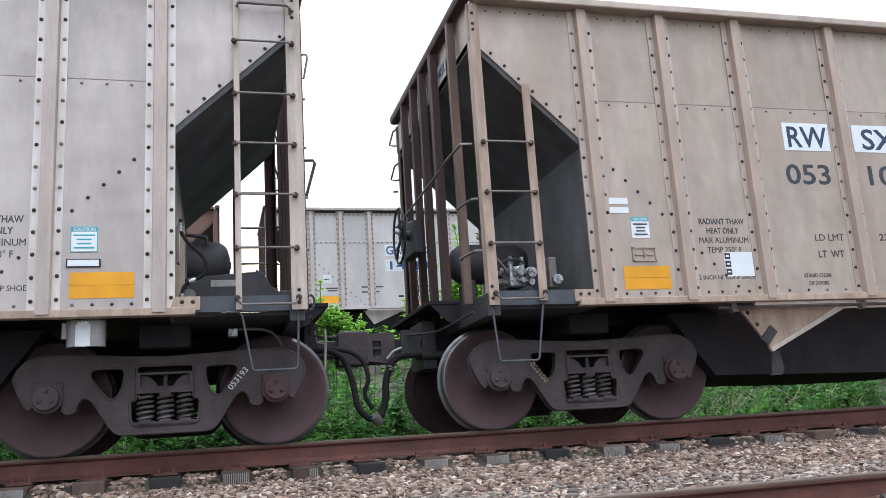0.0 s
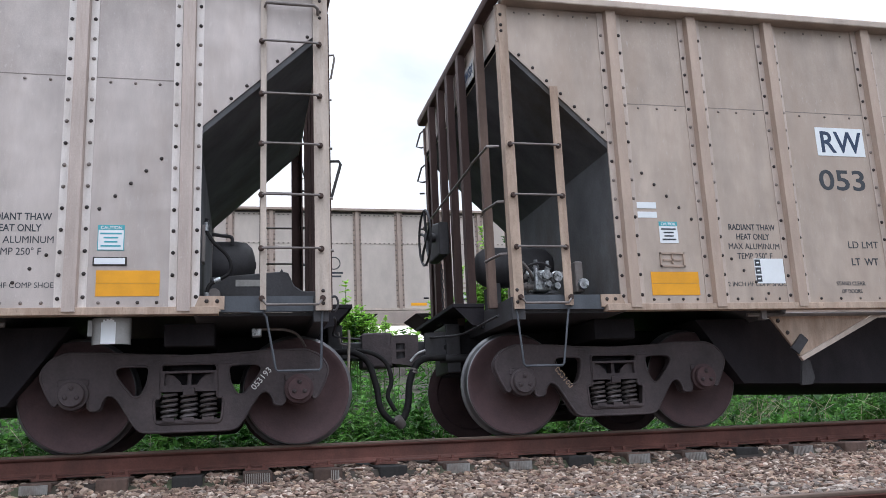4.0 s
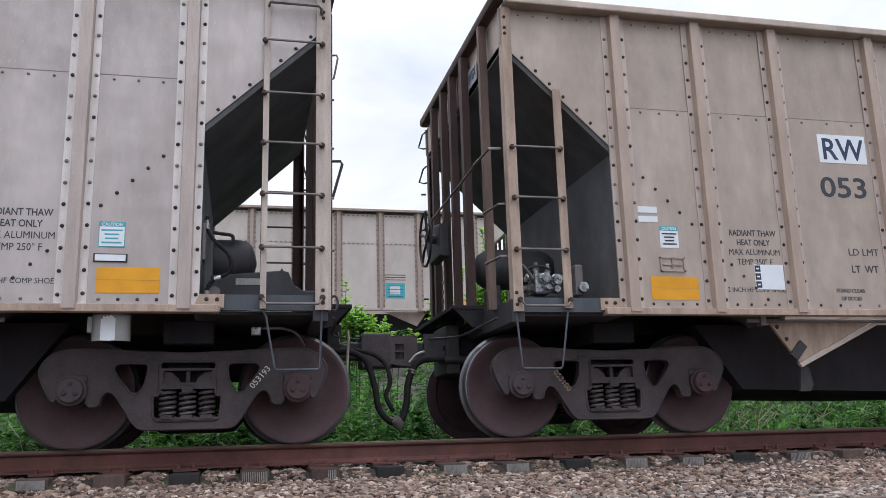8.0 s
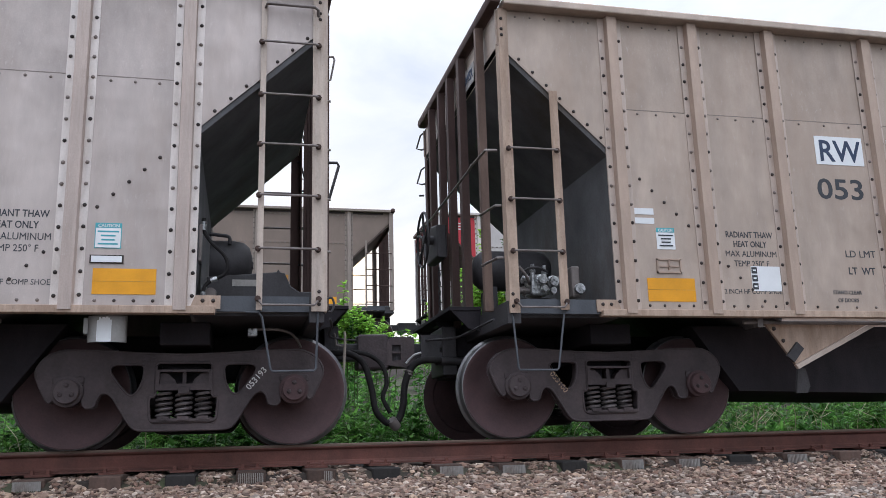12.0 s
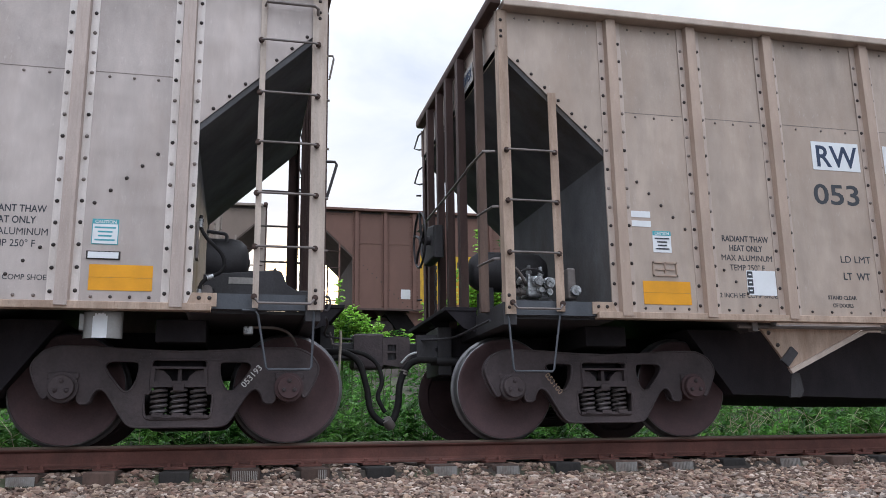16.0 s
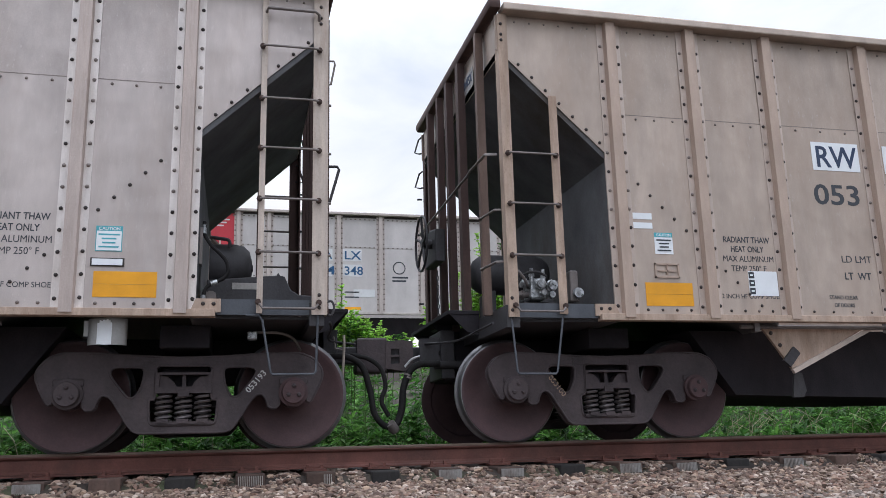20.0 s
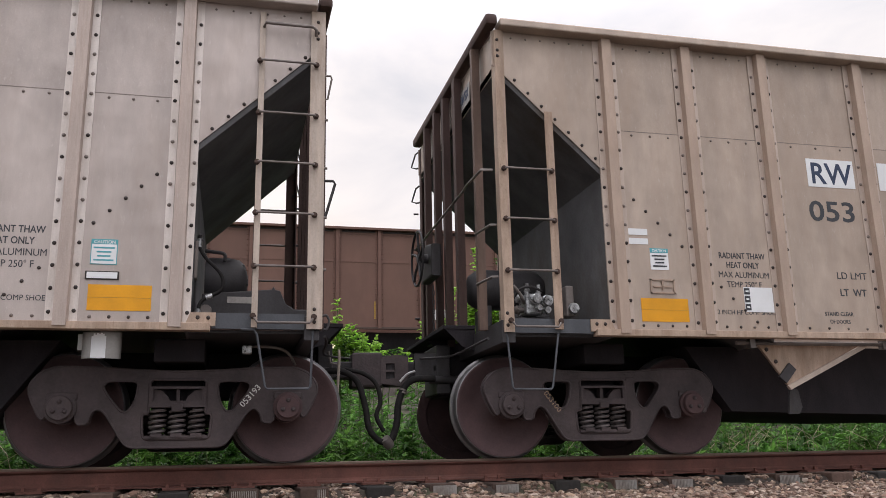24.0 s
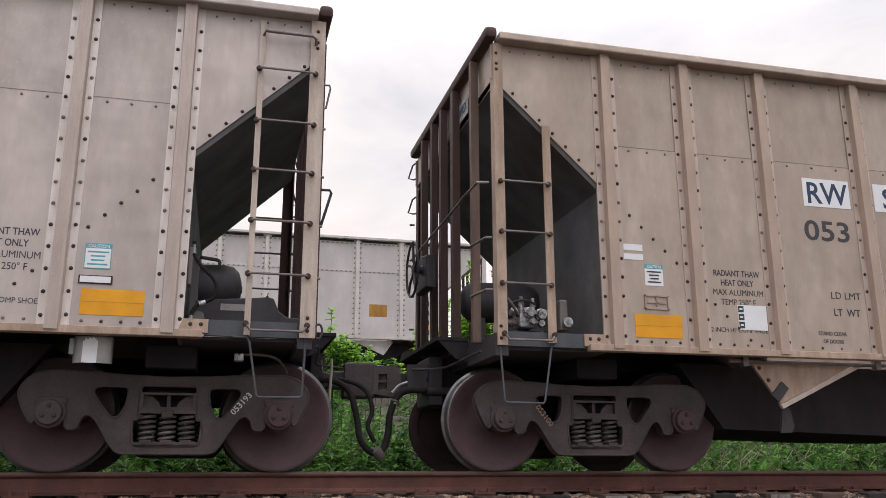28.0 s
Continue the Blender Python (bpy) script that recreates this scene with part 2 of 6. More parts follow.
RUBBER = material("black_rubber", (0.016, 0.0145, 0.015), 0.75, 0.0, 0.25, 8.0, 1.0, 90, 0.1, (0.03, 0.028, 0.027), 0.2)
CASTALU = material("bright_valve_casting", (0.50, 0.51, 0.52), 0.3, 0.7, 0.7, 22.0, 1.0, 90, 0.3, (0.04, 0.04, 0.04))
YELLOW = material("amber_reflector", (0.82, 0.36, 0.012), 0.4, 0.0, 0.12, 5.0, 1.0, 160, 0.03, each=0.1)
WHITE = material("white_decal", (0.78, 0.80, 0.82), 0.5, 0.0, 0.06, 5.0, 1.0, 120, 0.02)
CYAN = material("teal_decal_header", (0.07, 0.38, 0.44), 0.5, 0.0, 0.08, 5.0, 1.0, 120, 0.02)
INK = material("dark_stencil_paint", (0.045, 0.05, 0.06), 0.6, 0.0, 0.2, 9.0, 1.0, 120, 0.02)
INKB = material("navy_lettering", (0.03, 0.05, 0.10), 0.6, 0.0, 0.2, 9.0, 1.0, 120, 0.02)
INKW = material("white_stencil_paint", (0.62, 0.62, 0.60), 0.6, 0.0, 0.3, 40.0, 1.0, 120, 0.02)
INKT = material("ochre_stencil_paint", (0.34, 0.24, 0.16), 0.6, 0.0, 0.3, 40.0, 1.0, 120, 0.02)
RUST = material("rusted_rail", (0.138, 0.058, 0.046), 0.85, 0.1, 0.35, 4.0, 1.0, 60, 0.25, (0.080, 0.042, 0.034))
RAILTOP = material("dull_rail_head", (0.150, 0.105, 0.082), 0.6, 0.3, 0.25, 5.0, 0.3, 60, 0.08)
TIE = material("weathered_tie_wood", (0.085, 0.054, 0.043), 0.9, 0.0, 0.35, 4.0, 3.0, 50, 0.4, (0.10, 0.078, 0.066), each=0.35)
TIEDARK = material("creosoted_tie_wood", (0.028, 0.025, 0.024), 0.85, 0.0, 0.35, 4.0, 3.0, 50, 0.4, (0.05, 0.042, 0.038), each=0.3)
NAILPLATE = material("galvanised_nail_plate", (0.34, 0.325, 0.31), 0.5, 0.5, 0.3, 9.0, 1.0, 60, 0.2, (0.16, 0.12, 0.10))
STONE = material("ballast_stone", (0.165, 0.125, 0.105), 0.85, 0.0, 0.4, 9.0, 1.0, 70, 0.4, island=0.45,
                 tones=[(0.27, 0.200, 0.155), (0.15, 0.098, 0.074), (0.37, 0.295, 0.245), (0.10, 0.065, 0.052), (0.21, 0.145, 0.112), (0.17, 0.115, 0.092), (0.30, 0.212, 0.155), (0.20, 0.122, 0.092)])
STONE_G = material("grey_ballast_stone", (0.20, 0.185, 0.18), 0.85, 0.0, 0.4, 9.0, 1.0, 70, 0.4, island=0.45,
                   tones=[(0.24, 0.195, 0.165), (0.14, 0.112, 0.097), (0.33, 0.28, 0.24), (0.20, 0.142, 0.112), (0.18, 0.145, 0.125), (0.12, 0.095, 0.083)])
# ground colour darkened to give shade in the gaps between stones
DIRT = material("stony_ground", (0.040, 0.030, 0.025), 0.95, 0.0, 0.4, 2.0, 1.0, 40, 0.6, (0.07, 0.085, 0.04))


def leaf_material(name, base, tint):
    m = material(name, base, 0.55, 0.0, 0.3, 1.6, 1.0, 25, 0.1, tint, 0.3, island=0.4)
    nt = m.node_tree
    b = nt.nodes["Principled BSDF"]
    tr = nt.nodes.new("ShaderNodeBsdfTranslucent")
    src = b.inputs["Base Color"].links[0].from_socket
    nt.links.new(src, tr.inputs[0])
    mx = nt.nodes.new("ShaderNodeMixShader")
    mx.inputs[0].default_value = 0.5
    nt.links.new(b.outputs[0], mx.inputs[1])
    nt.links.new(tr.outputs[0], mx.inputs[2])
    nt.links.new(mx.outputs[0], nt.nodes["Material Output"].inputs[0])
    return m


LEAF = leaf_material("weed_leaf", (0.050, 0.140, 0.028), (0.092, 0.225, 0.045))
# pale yellow-green, with the low sun's backlight put into the colour
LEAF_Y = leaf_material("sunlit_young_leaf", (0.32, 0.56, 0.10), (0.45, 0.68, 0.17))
LEAF_M = leaf_material("fresh_weed_leaf", (0.12, 0.28, 0.055), (0.19, 0.38, 0.085))
GRASS = leaf_material("grass_blade", (0.065, 0.145, 0.035), (0.20, 0.24, 0.09))
STALK = material("dry_stalk", (0.40, 0.34, 0.24), 0.85, 0.0, 0.3, 6.0, 1.0, 60, 0.2)
STEM = material("green_stem", (0.12, 0.20, 0.06), 0.7, 0.0, 0.3, 6.0, 1.0, 60, 0.2)


# ---- mesh helpers ----
def box(bm, x0, x1, y0, y1, z0, z1, bevel=0.0):
    x0, x1 = min(x0, x1), max(x0, x1)
    y0, y1 = min(y0, y1), max(y0, y1)
    z0, z1 = min(z0, z1), max(z0, z1)
    v = [bm.verts.new(p) for p in ((x0, y0, z0), (x1, y0, z0), (x1, y1, z0), (x0, y1, z0), (x0, y0, z1), (x1, y0, z1), (x1, y1, z1), (x0, y1, z1))]
    f = [bm.faces.new([v[i] for i in q]) for q in ((3, 2, 1, 0), (4, 5, 6, 7), (0, 1, 5, 4), (1, 2, 6, 5), (2, 3, 7, 6), (3, 0, 4, 7))]
    if bevel:
        bmesh.ops.bevel(bm, geom=list({e for q in f for e in q.edges}), offset=bevel, segments=2, affect="EDGES", profile=0.5)
    return bm


def prism(bm, pts, axis, a, b, bevel=0.0):
    """A polygon pushed along an axis: pts are pairs in the two other axes, in x, y, z order."""
    def p3(p, w):
        q = list(p)
        q.insert("xyz".index(axis), w)
        return q
    lo = [bm.verts.new(p3(p, a)) for p in pts]
    hi = [bm.verts.new(p3(p, b)) for p in pts]
    n = len(pts)
    fs = [bm.faces.new(lo[::-1]), bm.faces.new(hi)]
    fs += [bm.faces.new((lo[i], lo[(i + 1) % n], hi[(i + 1) % n], hi[i])) for i in range(n)]
    bmesh.ops.recalc_face_normals(bm, faces=fs)
    if bevel:
        bmesh.ops.bevel(bm, geom=list({e for q in fs[:2] for e in q.edges}), offset=bevel, segments=2, affect="EDGES", profile=0.5)
    return bm


def cyl(bm, p, q, r, n=12, r2=None):
    p, q = Vector(p), Vector(q)
    d = q - p
    m = Matrix.Translation((p + q) / 2) @ d.to_track_quat("Z", "Y").to_matrix().to_4x4()
    bmesh.ops.create_cone(bm, cap_ends=True, segments=n, radius1=r, radius2=r if r2 is None else r2, depth=d.length, matrix=m)
    return bm


def tube(bm, pts, r, n=8):
    """A round bar along a line of points."""
    pts = [Vector(p) for p in pts]
    rings = []
    up = None
    for i, p in enumerate(pts):
        t = (pts[min(i + 1, len(pts) - 1)] - pts[max(i - 1, 0)]).normalized()
        if up is None:
            up = t.orthogonal().normalized()
        up = (up - t * up.dot(t)).normalized()
        side = t.cross(up)
        rings.append([bm.verts.new(p + (up * math.cos(a) + side * math.sin(a)) * r) for a in (2 * math.pi * k / n for k in range(n))])
    for a, b in zip(rings, rings[1:]):
        for k in range(n):
            bm.faces.new((a[k], a[(k + 1) % n], b[(k + 1) % n], b[k]))
    bm.faces.new(rings[0][::-1])
    bm.faces.new(rings[-1])
    return bm


def arc(pts, steps=5):
    """A smooth line through control points (Catmull-Rom)."""
    pts = [Vector(p) for p in pts]
    q = [pts[0]] + pts + [pts[-1]]
    out = []
    for i in range(1, len(q) - 2):
        for k in range(steps):
            t = k / steps
            a, b, c, d = q[i - 1:i + 3]
            out.append(0.5 * ((2 * b) + (c - a) * t + (2 * a - 5 * b + 4 * c - d) * t * t + (3 * b - a - 3 * c + d) * t ** 3))
    return out + [pts[-1]]


def lathe(bm, profile, axis_p, axis_d, n=32):
    """Turns (distance along axis, radius) pairs round an axis."""
    axis_p, axis_d = Vector(axis_p), Vector(axis_d).normalized()
    u = axis_d.orthogonal().normalized()
    v = axis_d.cross(u)
    rings = []
    for h, r in profile:
        c = axis_p + axis_d * h
        rings.append([bm.verts.new(c + (u * math.cos(a) + v * math.sin(a)) * r) for a in (2 * math.pi * k / n for k in range(n))])
    for a, b in zip(rings, rings[1:]):
        for k in range(n):
            bm.faces.new((a[k], a[(k + 1) % n], b[(k + 1) % n], b[k]))
    bm.faces.new(rings[0][::-1])
    bm.faces.new(rings[-1])
    bmesh.ops.recalc_face_normals(bm, faces=bm.faces[:])
    return bm


def dome(bm, c, d, r, h, n=7):
    """A low rivet head at c, standing out along d."""
    c, d = Vector(c), Vector(d)
    u = d.orthogonal().normalized()
    v = d.cross(u)
    rings = []
    for hh, rr in ((0.0, 1.0), (0.6, 0.85), (1.0, 0.4)):
        rings.append([bm.verts.new(c + d * h * hh + (u * math.cos(a) + v * math.sin(a)) * r * rr) for a in (2 * math.pi * k / n for k in range(n))])
    for a, b in zip(rings, rings[1:]):
        for k in range(n):
            bm.faces.new((a[k], a[(k + 1) % n], b[(k + 1) % n], b[k]))
    bm.faces.new(rings[-1])


def fresh():
    return bmesh.new()


def part(name, bm, mat, parent, label="", smooth=False, at=None):
    me = bpy.data.meshes.new(name)
    bm.to_mesh(me)
    bm.free()
    for m in mat if isinstance(mat, (list, tuple)) else (mat,):
        me.materials.append(m)
    if smooth:
        me.shade_smooth()
        me.set_sharp_from_angle(angle=radians(38))
    ob = new(name, me)
    ob.parent = parent
    if at is not None:
        ob.matrix_basis = at
    if label:
        ob["label"] = label
    return ob


def again(ob, m=None):
    """Another part on the same mesh."""
    o = ob.copy()
    scene.collection.objects.link(o)
    if m is not None:
        o.matrix_basis = m
    return o


def empty(name, m=None):
    e = new(name)
    e.empty_display_size = 0.3
    if m is not None:
        e.matrix_basis = m
    return e


TEXTS = {}


def lettering(words, size, mat, parent, x, y, z, width=None, align="LEFT", turn=None, name="lettering"):
    """Flat raised letters on a side that faces -y; width stretches the line to that length."""
    key = (words, size, width, align)
    if key not in TEXTS:
        cu = bpy.data.curves.new("letters", "FONT")
        cu.body, cu.size, cu.align_x, cu.extrude, cu.resolution_u = words, size, align, 0.0012, 3
        cu.offset = 0.0 if "M" in words and size < 0.2 else size * 0.014
        o = bpy.data.objects.new("letters", cu)
        scene.collection.objects.link(o)
        bpy.context.view_layer.update()
        me = bpy.data.meshes.new_from_object(o.evaluated_get(bpy.context.evaluated_depsgraph_get()))
        bpy.data.objects.remove(o)
        if width:
            xs = [v.co.x for v in me.vertices]
            k = width / (max(xs) - min(xs))
            for v in me.vertices:
                v.co.x *= k
        TEXTS[key] = me
    me = TEXTS[key].copy()
    me.materials.clear()
    me.materials.append(mat)
    o = new(name, me)
    o.parent = parent
    o.matrix_basis = turn if turn is not None else pose(x, y, z, 90, 0, 0)
    return o


def plate(name, parent, x0, x1, z0, z1, y, mat, label="", t=0.004):
    return part(name, box(fresh(), x0, x1, y - t, y, z0, z1), mat, parent, label)


# ---- hopper cars ----
LEN = 16.30            # over coupler faces
HALF = LEN / 2
BODY_SCALE, BODY_DROP = 1.0307, -0.083   # drawing heights of the body to true heights over the rail
PITCH = 16.427         # couplings of the passing train, drawn tight
RAIL_Z = -0.045        # top of rail of the standing train
CAR_Z = RAIL_Z
SIDE = 1.60            # half width over the side sheets
Z_SILL, Z_TOP, Z_SEAM = 1.12, 3.80, 2.930
RIBS = [1.835, 2.658, 3.485] + [4.582 + k * (LEN - 9.164) / 6 for k in range(7)] + [LEN - 3.485, LEN - 2.658, LEN - 1.835]
WIDE_RIBS = [1.835 + k * (LEN - 3.67) / 10 for k in range(11)]     # the newer cars of the passing train
CUT = ((0.80, 3.41), (1.72, 2.565))
SLOPE_DEEP = 0.06      # slope sheet and the stiffeners under it


def cut_z(u):
    return CUT[0][1] + (u - CUT[0][0]) * (CUT[1][1] - CUT[0][1]) / (CUT[1][0] - CUT[0][0])


TRUCK_PARTS = ("truck_bolster", "side_frame", "wheelset", "bearing", "bearing_adapter", "cap_bolts", "spring", "spring_seat", "bolster_end",
               "bolster_web", "bolster_tab", "friction_wedge", "brake_beam", "frame_number")


def settle(parts, scale=BODY_SCALE, drop=BODY_DROP):
    """Parts from drawing heights to true heights over the rail; the trucks are drawn true."""
    for o in parts:
        if o.name.split(".")[0] not in TRUCK_PARTS:
            o.matrix_basis = Matrix.Translation((0, 0, drop)) @ Matrix.Diagonal((1, 1, scale, 1)) @ o.matrix_basis


def both_sides(ob):
    """The same part on the other side of the car."""
    return again(ob, pose(0, 0, 0, 0, 0, 180) @ ob.matrix_basis)


def side_sheets(car, mat, ends=(None, None), ribs=RIBS, ov=0.0):
    """Riveted sheets between the ribs: one cut away over the end platform, the rest in two heights."""
    def first(s):
        pts = [(0.72 - ov, Z_TOP), (0.72 - ov, cut_z(0.80 - ov) + 0.06), (0.80 - ov, cut_z(0.80 - ov)), CUT[1], (1.72, Z_SILL), (1.835, Z_SILL), (1.835, Z_TOP)]
        return prism(fresh(), [((u - HALF) * s, z) for u, z in pts], "y", -SIDE, -SIDE + 0.012)
    for s in (1, -1):
        both_sides(part("side_sheet", first(s), ends[(1 - s) // 2] or mat, car, "painted corner sheet" if ends[(1 - s) // 2] else ""))
    for a, b in zip(ribs, ribs[1:]):
        a, b = a - HALF, b - HALF
        both_sides(part("side_sheet", box(fresh(), a, b, -SIDE, -SIDE + 0.012, Z_SILL, Z_SEAM), mat, car))
        both_sides(part("side_sheet", box(fresh(), a, b, -SIDE + 0.004, -SIDE + 0.014, Z_SEAM, Z_TOP), mat, car))


def rib_mesh(deep=0.075):
    bm = fresh()
    box(bm, -0.115, 0.115, -0.007, 0.0, Z_SILL, Z_TOP)
    return bm


def hat_mesh(deep=0.075):
    bm = fresh()
    prism(bm, [(-0.056, -0.0072), (-0.047, -deep), (0.047, -deep), (0.056, -0.0072)], "z", 1.085, Z_TOP + 0.002)
    return bm


def rivets_mesh(step, r, two=False):
    bm = fresh()
    rnd = random.Random(3)
    n = int((Z_TOP - Z_SILL - 0.12) / step)
    for k in range(n + 1):
        z = Z_SILL + 0.07 + k * step + 0.006 * math.sin(k * 7.1)
        for x in (-0.089, 0.089):
            n0 = len(bm.faces)
            dome(bm, (x, -0.0072, z + (0.01 if x > 0 else 0)), (0, -1, 0), r, r * 0.7)
            if two and (z > 2.0 and rnd.random() < 0.62):
                bm.faces.ensure_lookup_table()
                for f in bm.faces[n0:]:
                    f.material_index = 1
    return bm


def bolt_field(car, spots, name="bolts", mat=None):
    """Bolts on the near side, at (x, z, radius, dusty)."""
    bm = fresh()
    for x, z, r, dusty in spots:
        n0 = len(bm.faces)
        dome(bm, (x, -SIDE - 0.001, z), (0, -1, 0), r, r * 0.7)
        if dusty:
            bm.faces.ensure_lookup_table()
            for f in bm.faces[n0:]:
                f.material_index = 1
    o = part(name, bm, [BOLT, BOLT_L], car, smooth=True)
    o["kind"] = "stuff"
    return o


def truck_frame(fine=True):
    """Outline of a three-piece truck's cast side frame, with its windows."""
    half = [(0, 0.752), (0.35, 0.765), (0.62, 0.785), (0.95, 0.79), (1.06, 0.745), (1.125, 0.665), (1.138, 0.60), (1.10, 0.50), (1.035, 0.375),
            (1.00, 0.39), (0.995, 0.56), (0.975, 0.58), (0.80, 0.58), (0.785, 0.56), (0.772, 0.333), (0.685, 0.333), (0.672, 0.40), (0.64, 0.445),
            (0.60, 0.452), (0.555, 0.42), (0.42, 0.205), (0.38, 0.16), (0.33, 0.145), (0, 0.145)]
    return half + [(-x, z) for x, z in reversed(half[1:-1])]


WIN_C = [(-0.222, 0.688), (0.222, 0.688), (0.222, 0.41), (0.275, 0.41), (0.262, 0.235), (0.235, 0.207), (-0.235, 0.207), (-0.262, 0.235), (-0.275, 0.41), (-0.222, 0.41)]
WIN_S = [(0.31, 0.655), (0.345, 0.677), (0.55, 0.677), (0.587, 0.64), (0.56, 0.58), (0.445, 0.437), (0.41, 0.422), (0.37, 0.44), (0.325, 0.53)]


def holed(loops, y0, y1):
    """A plate with holes, as a solid, in the x-z plane."""
    bm = fresh()
    for lp in loops:
        vs = [bm.verts.new((x, y0, z)) for x, z in lp]
        for i in range(len(vs)):
            bm.edges.new((vs[i], vs[(i + 1) % len(vs)]))
    bmesh.ops.triangle_fill(bm, use_beauty=True, edges=bm.edges[:])
    r = bmesh.ops.extrude_face_region(bm, geom=bm.faces[:])
    bmesh.ops.translate(bm, verts=[g for g in r["geom"] if isinstance(g, bmesh.types.BMVert)], vec=(0, y1 - y0, 0))
    bmesh.ops.recalc_face_normals(bm, faces=bm.faces[:])
    return bm


def soften(loop, rounds=2):
    """Rounds the corners of a closed outline."""
    for _ in range(rounds):
        out = []
        for p, q in zip(loop, loop[1:] + loop[:1]):
            d = math.hypot(q[0] - p[0], q[1] - p[1])
            k = min(0.25, 0.022 / max(d, 1e-6))
            out += [(p[0] + (q[0] - p[0]) * k, p[1] + (q[1] - p[1]) * k), (q[0] + (p[0] - q[0]) * k, q[1] + (p[1] - q[1]) * k)]
        loop = out
    return loop


def side_frame_mesh():
    outer = soften(truck_frame(), 1)
    wc = soften(WIN_C, 1)
    wl = soften(WIN_S)
    wr = [(-x, z) for x, z in reversed(wl)]
    bm = holed([outer, wc, wl, wr], -1.055, -0.95)
    for lp, r, y in ((outer, 0.011, -1.049), (wl, 0.011, -1.050), (wr, 0.011, -1.050), (wc, 0.012, -1.054), (outer, 0.011, -0.955)):
        tube(bm, [(x, y, z) for x, z in lp + lp[:2]], r, 7)
    # cast ridges over the spring window
    for sx in (-1, 1):
        for k in range(3):
            box(bm, sx * 0.235, sx * 0.335, -1.064, -1.05, 0.683 + 0.024 * k, 0.694 + 0.024 * k)
    return bm


def wheel_mesh():
    """A wheel on the near end of its axle, turned about y; the rim face looks to -y."""
    prof = [(0.0, 0.05), (0.0, 0.125), (0.02, 0.14), (0.045, 0.18), (0.055, 0.25), (0.045, 0.32), (0.022, 0.38), (0.006, 0.415), (0.0, 0.43), (0.0, 0.447), (0.008, 0.457),
            (0.09, 0.46), (0.10, 0.468), (0.112, 0.487), (0.13, 0.488), (0.138, 0.47), (0.14, 0.39), (0.11, 0.37), (0.10, 0.2), (0.14, 0.14), (0.15, 0.12), (0.15, 0.05)]
    return lathe(fresh(), prof, (0, -0.845, 0), (0, 1, 0), 48)


def tread_mesh():
    """The bright worn ring on the tread, and the lip of the rim."""
    bm = fresh()
    n = 48
    prof = [(0.003, 0.447), (0.009, 0.4585), (0.09, 0.4615), (0.102, 0.4695), (0.113, 0.4885), (0.132, 0.4895), (0.132, 0.48), (0.092, 0.456), (0.02, 0.45)]
    rings = [[bm.verts.new((r * math.cos(a), -0.847 + h, r * math.sin(a))) for a in (2 * math.pi * k / n for k in range(n))] for h, r in prof]
    for a, b in zip(rings, rings[1:] + rings[:1]):
        for k in range(n):
            bm.faces.new((a[k], a[(k + 1) % n], b[(k + 1) % n], b[k]))
    bmesh.ops.recalc_face_normals(bm, faces=bm.faces[:])
    return bm


def spring_mesh(x, y, z0, z1, r=0.060, w=0.0125, turns=5.4):
    pts = []
    n = int(turns * 14)
    for k in range(n + 1):
        a = 2 * math.pi * turns * k / n
        pts.append((x + r * math.cos(a), y + r * math.sin(a), z0 + (z1 - z0) * k / n))
    return tube(fresh(), pts, w, 6)


def journal_mesh():
    bm = fresh()
    lathe(bm, [(0.0, 0.085), (0.0, 0.092), (0.01, 0.10), (0.045, 0.10), (0.05, 0.122), (0.17, 0.122)], (0, -1.135, 0), (0, 1, 0), 28)
    return bm


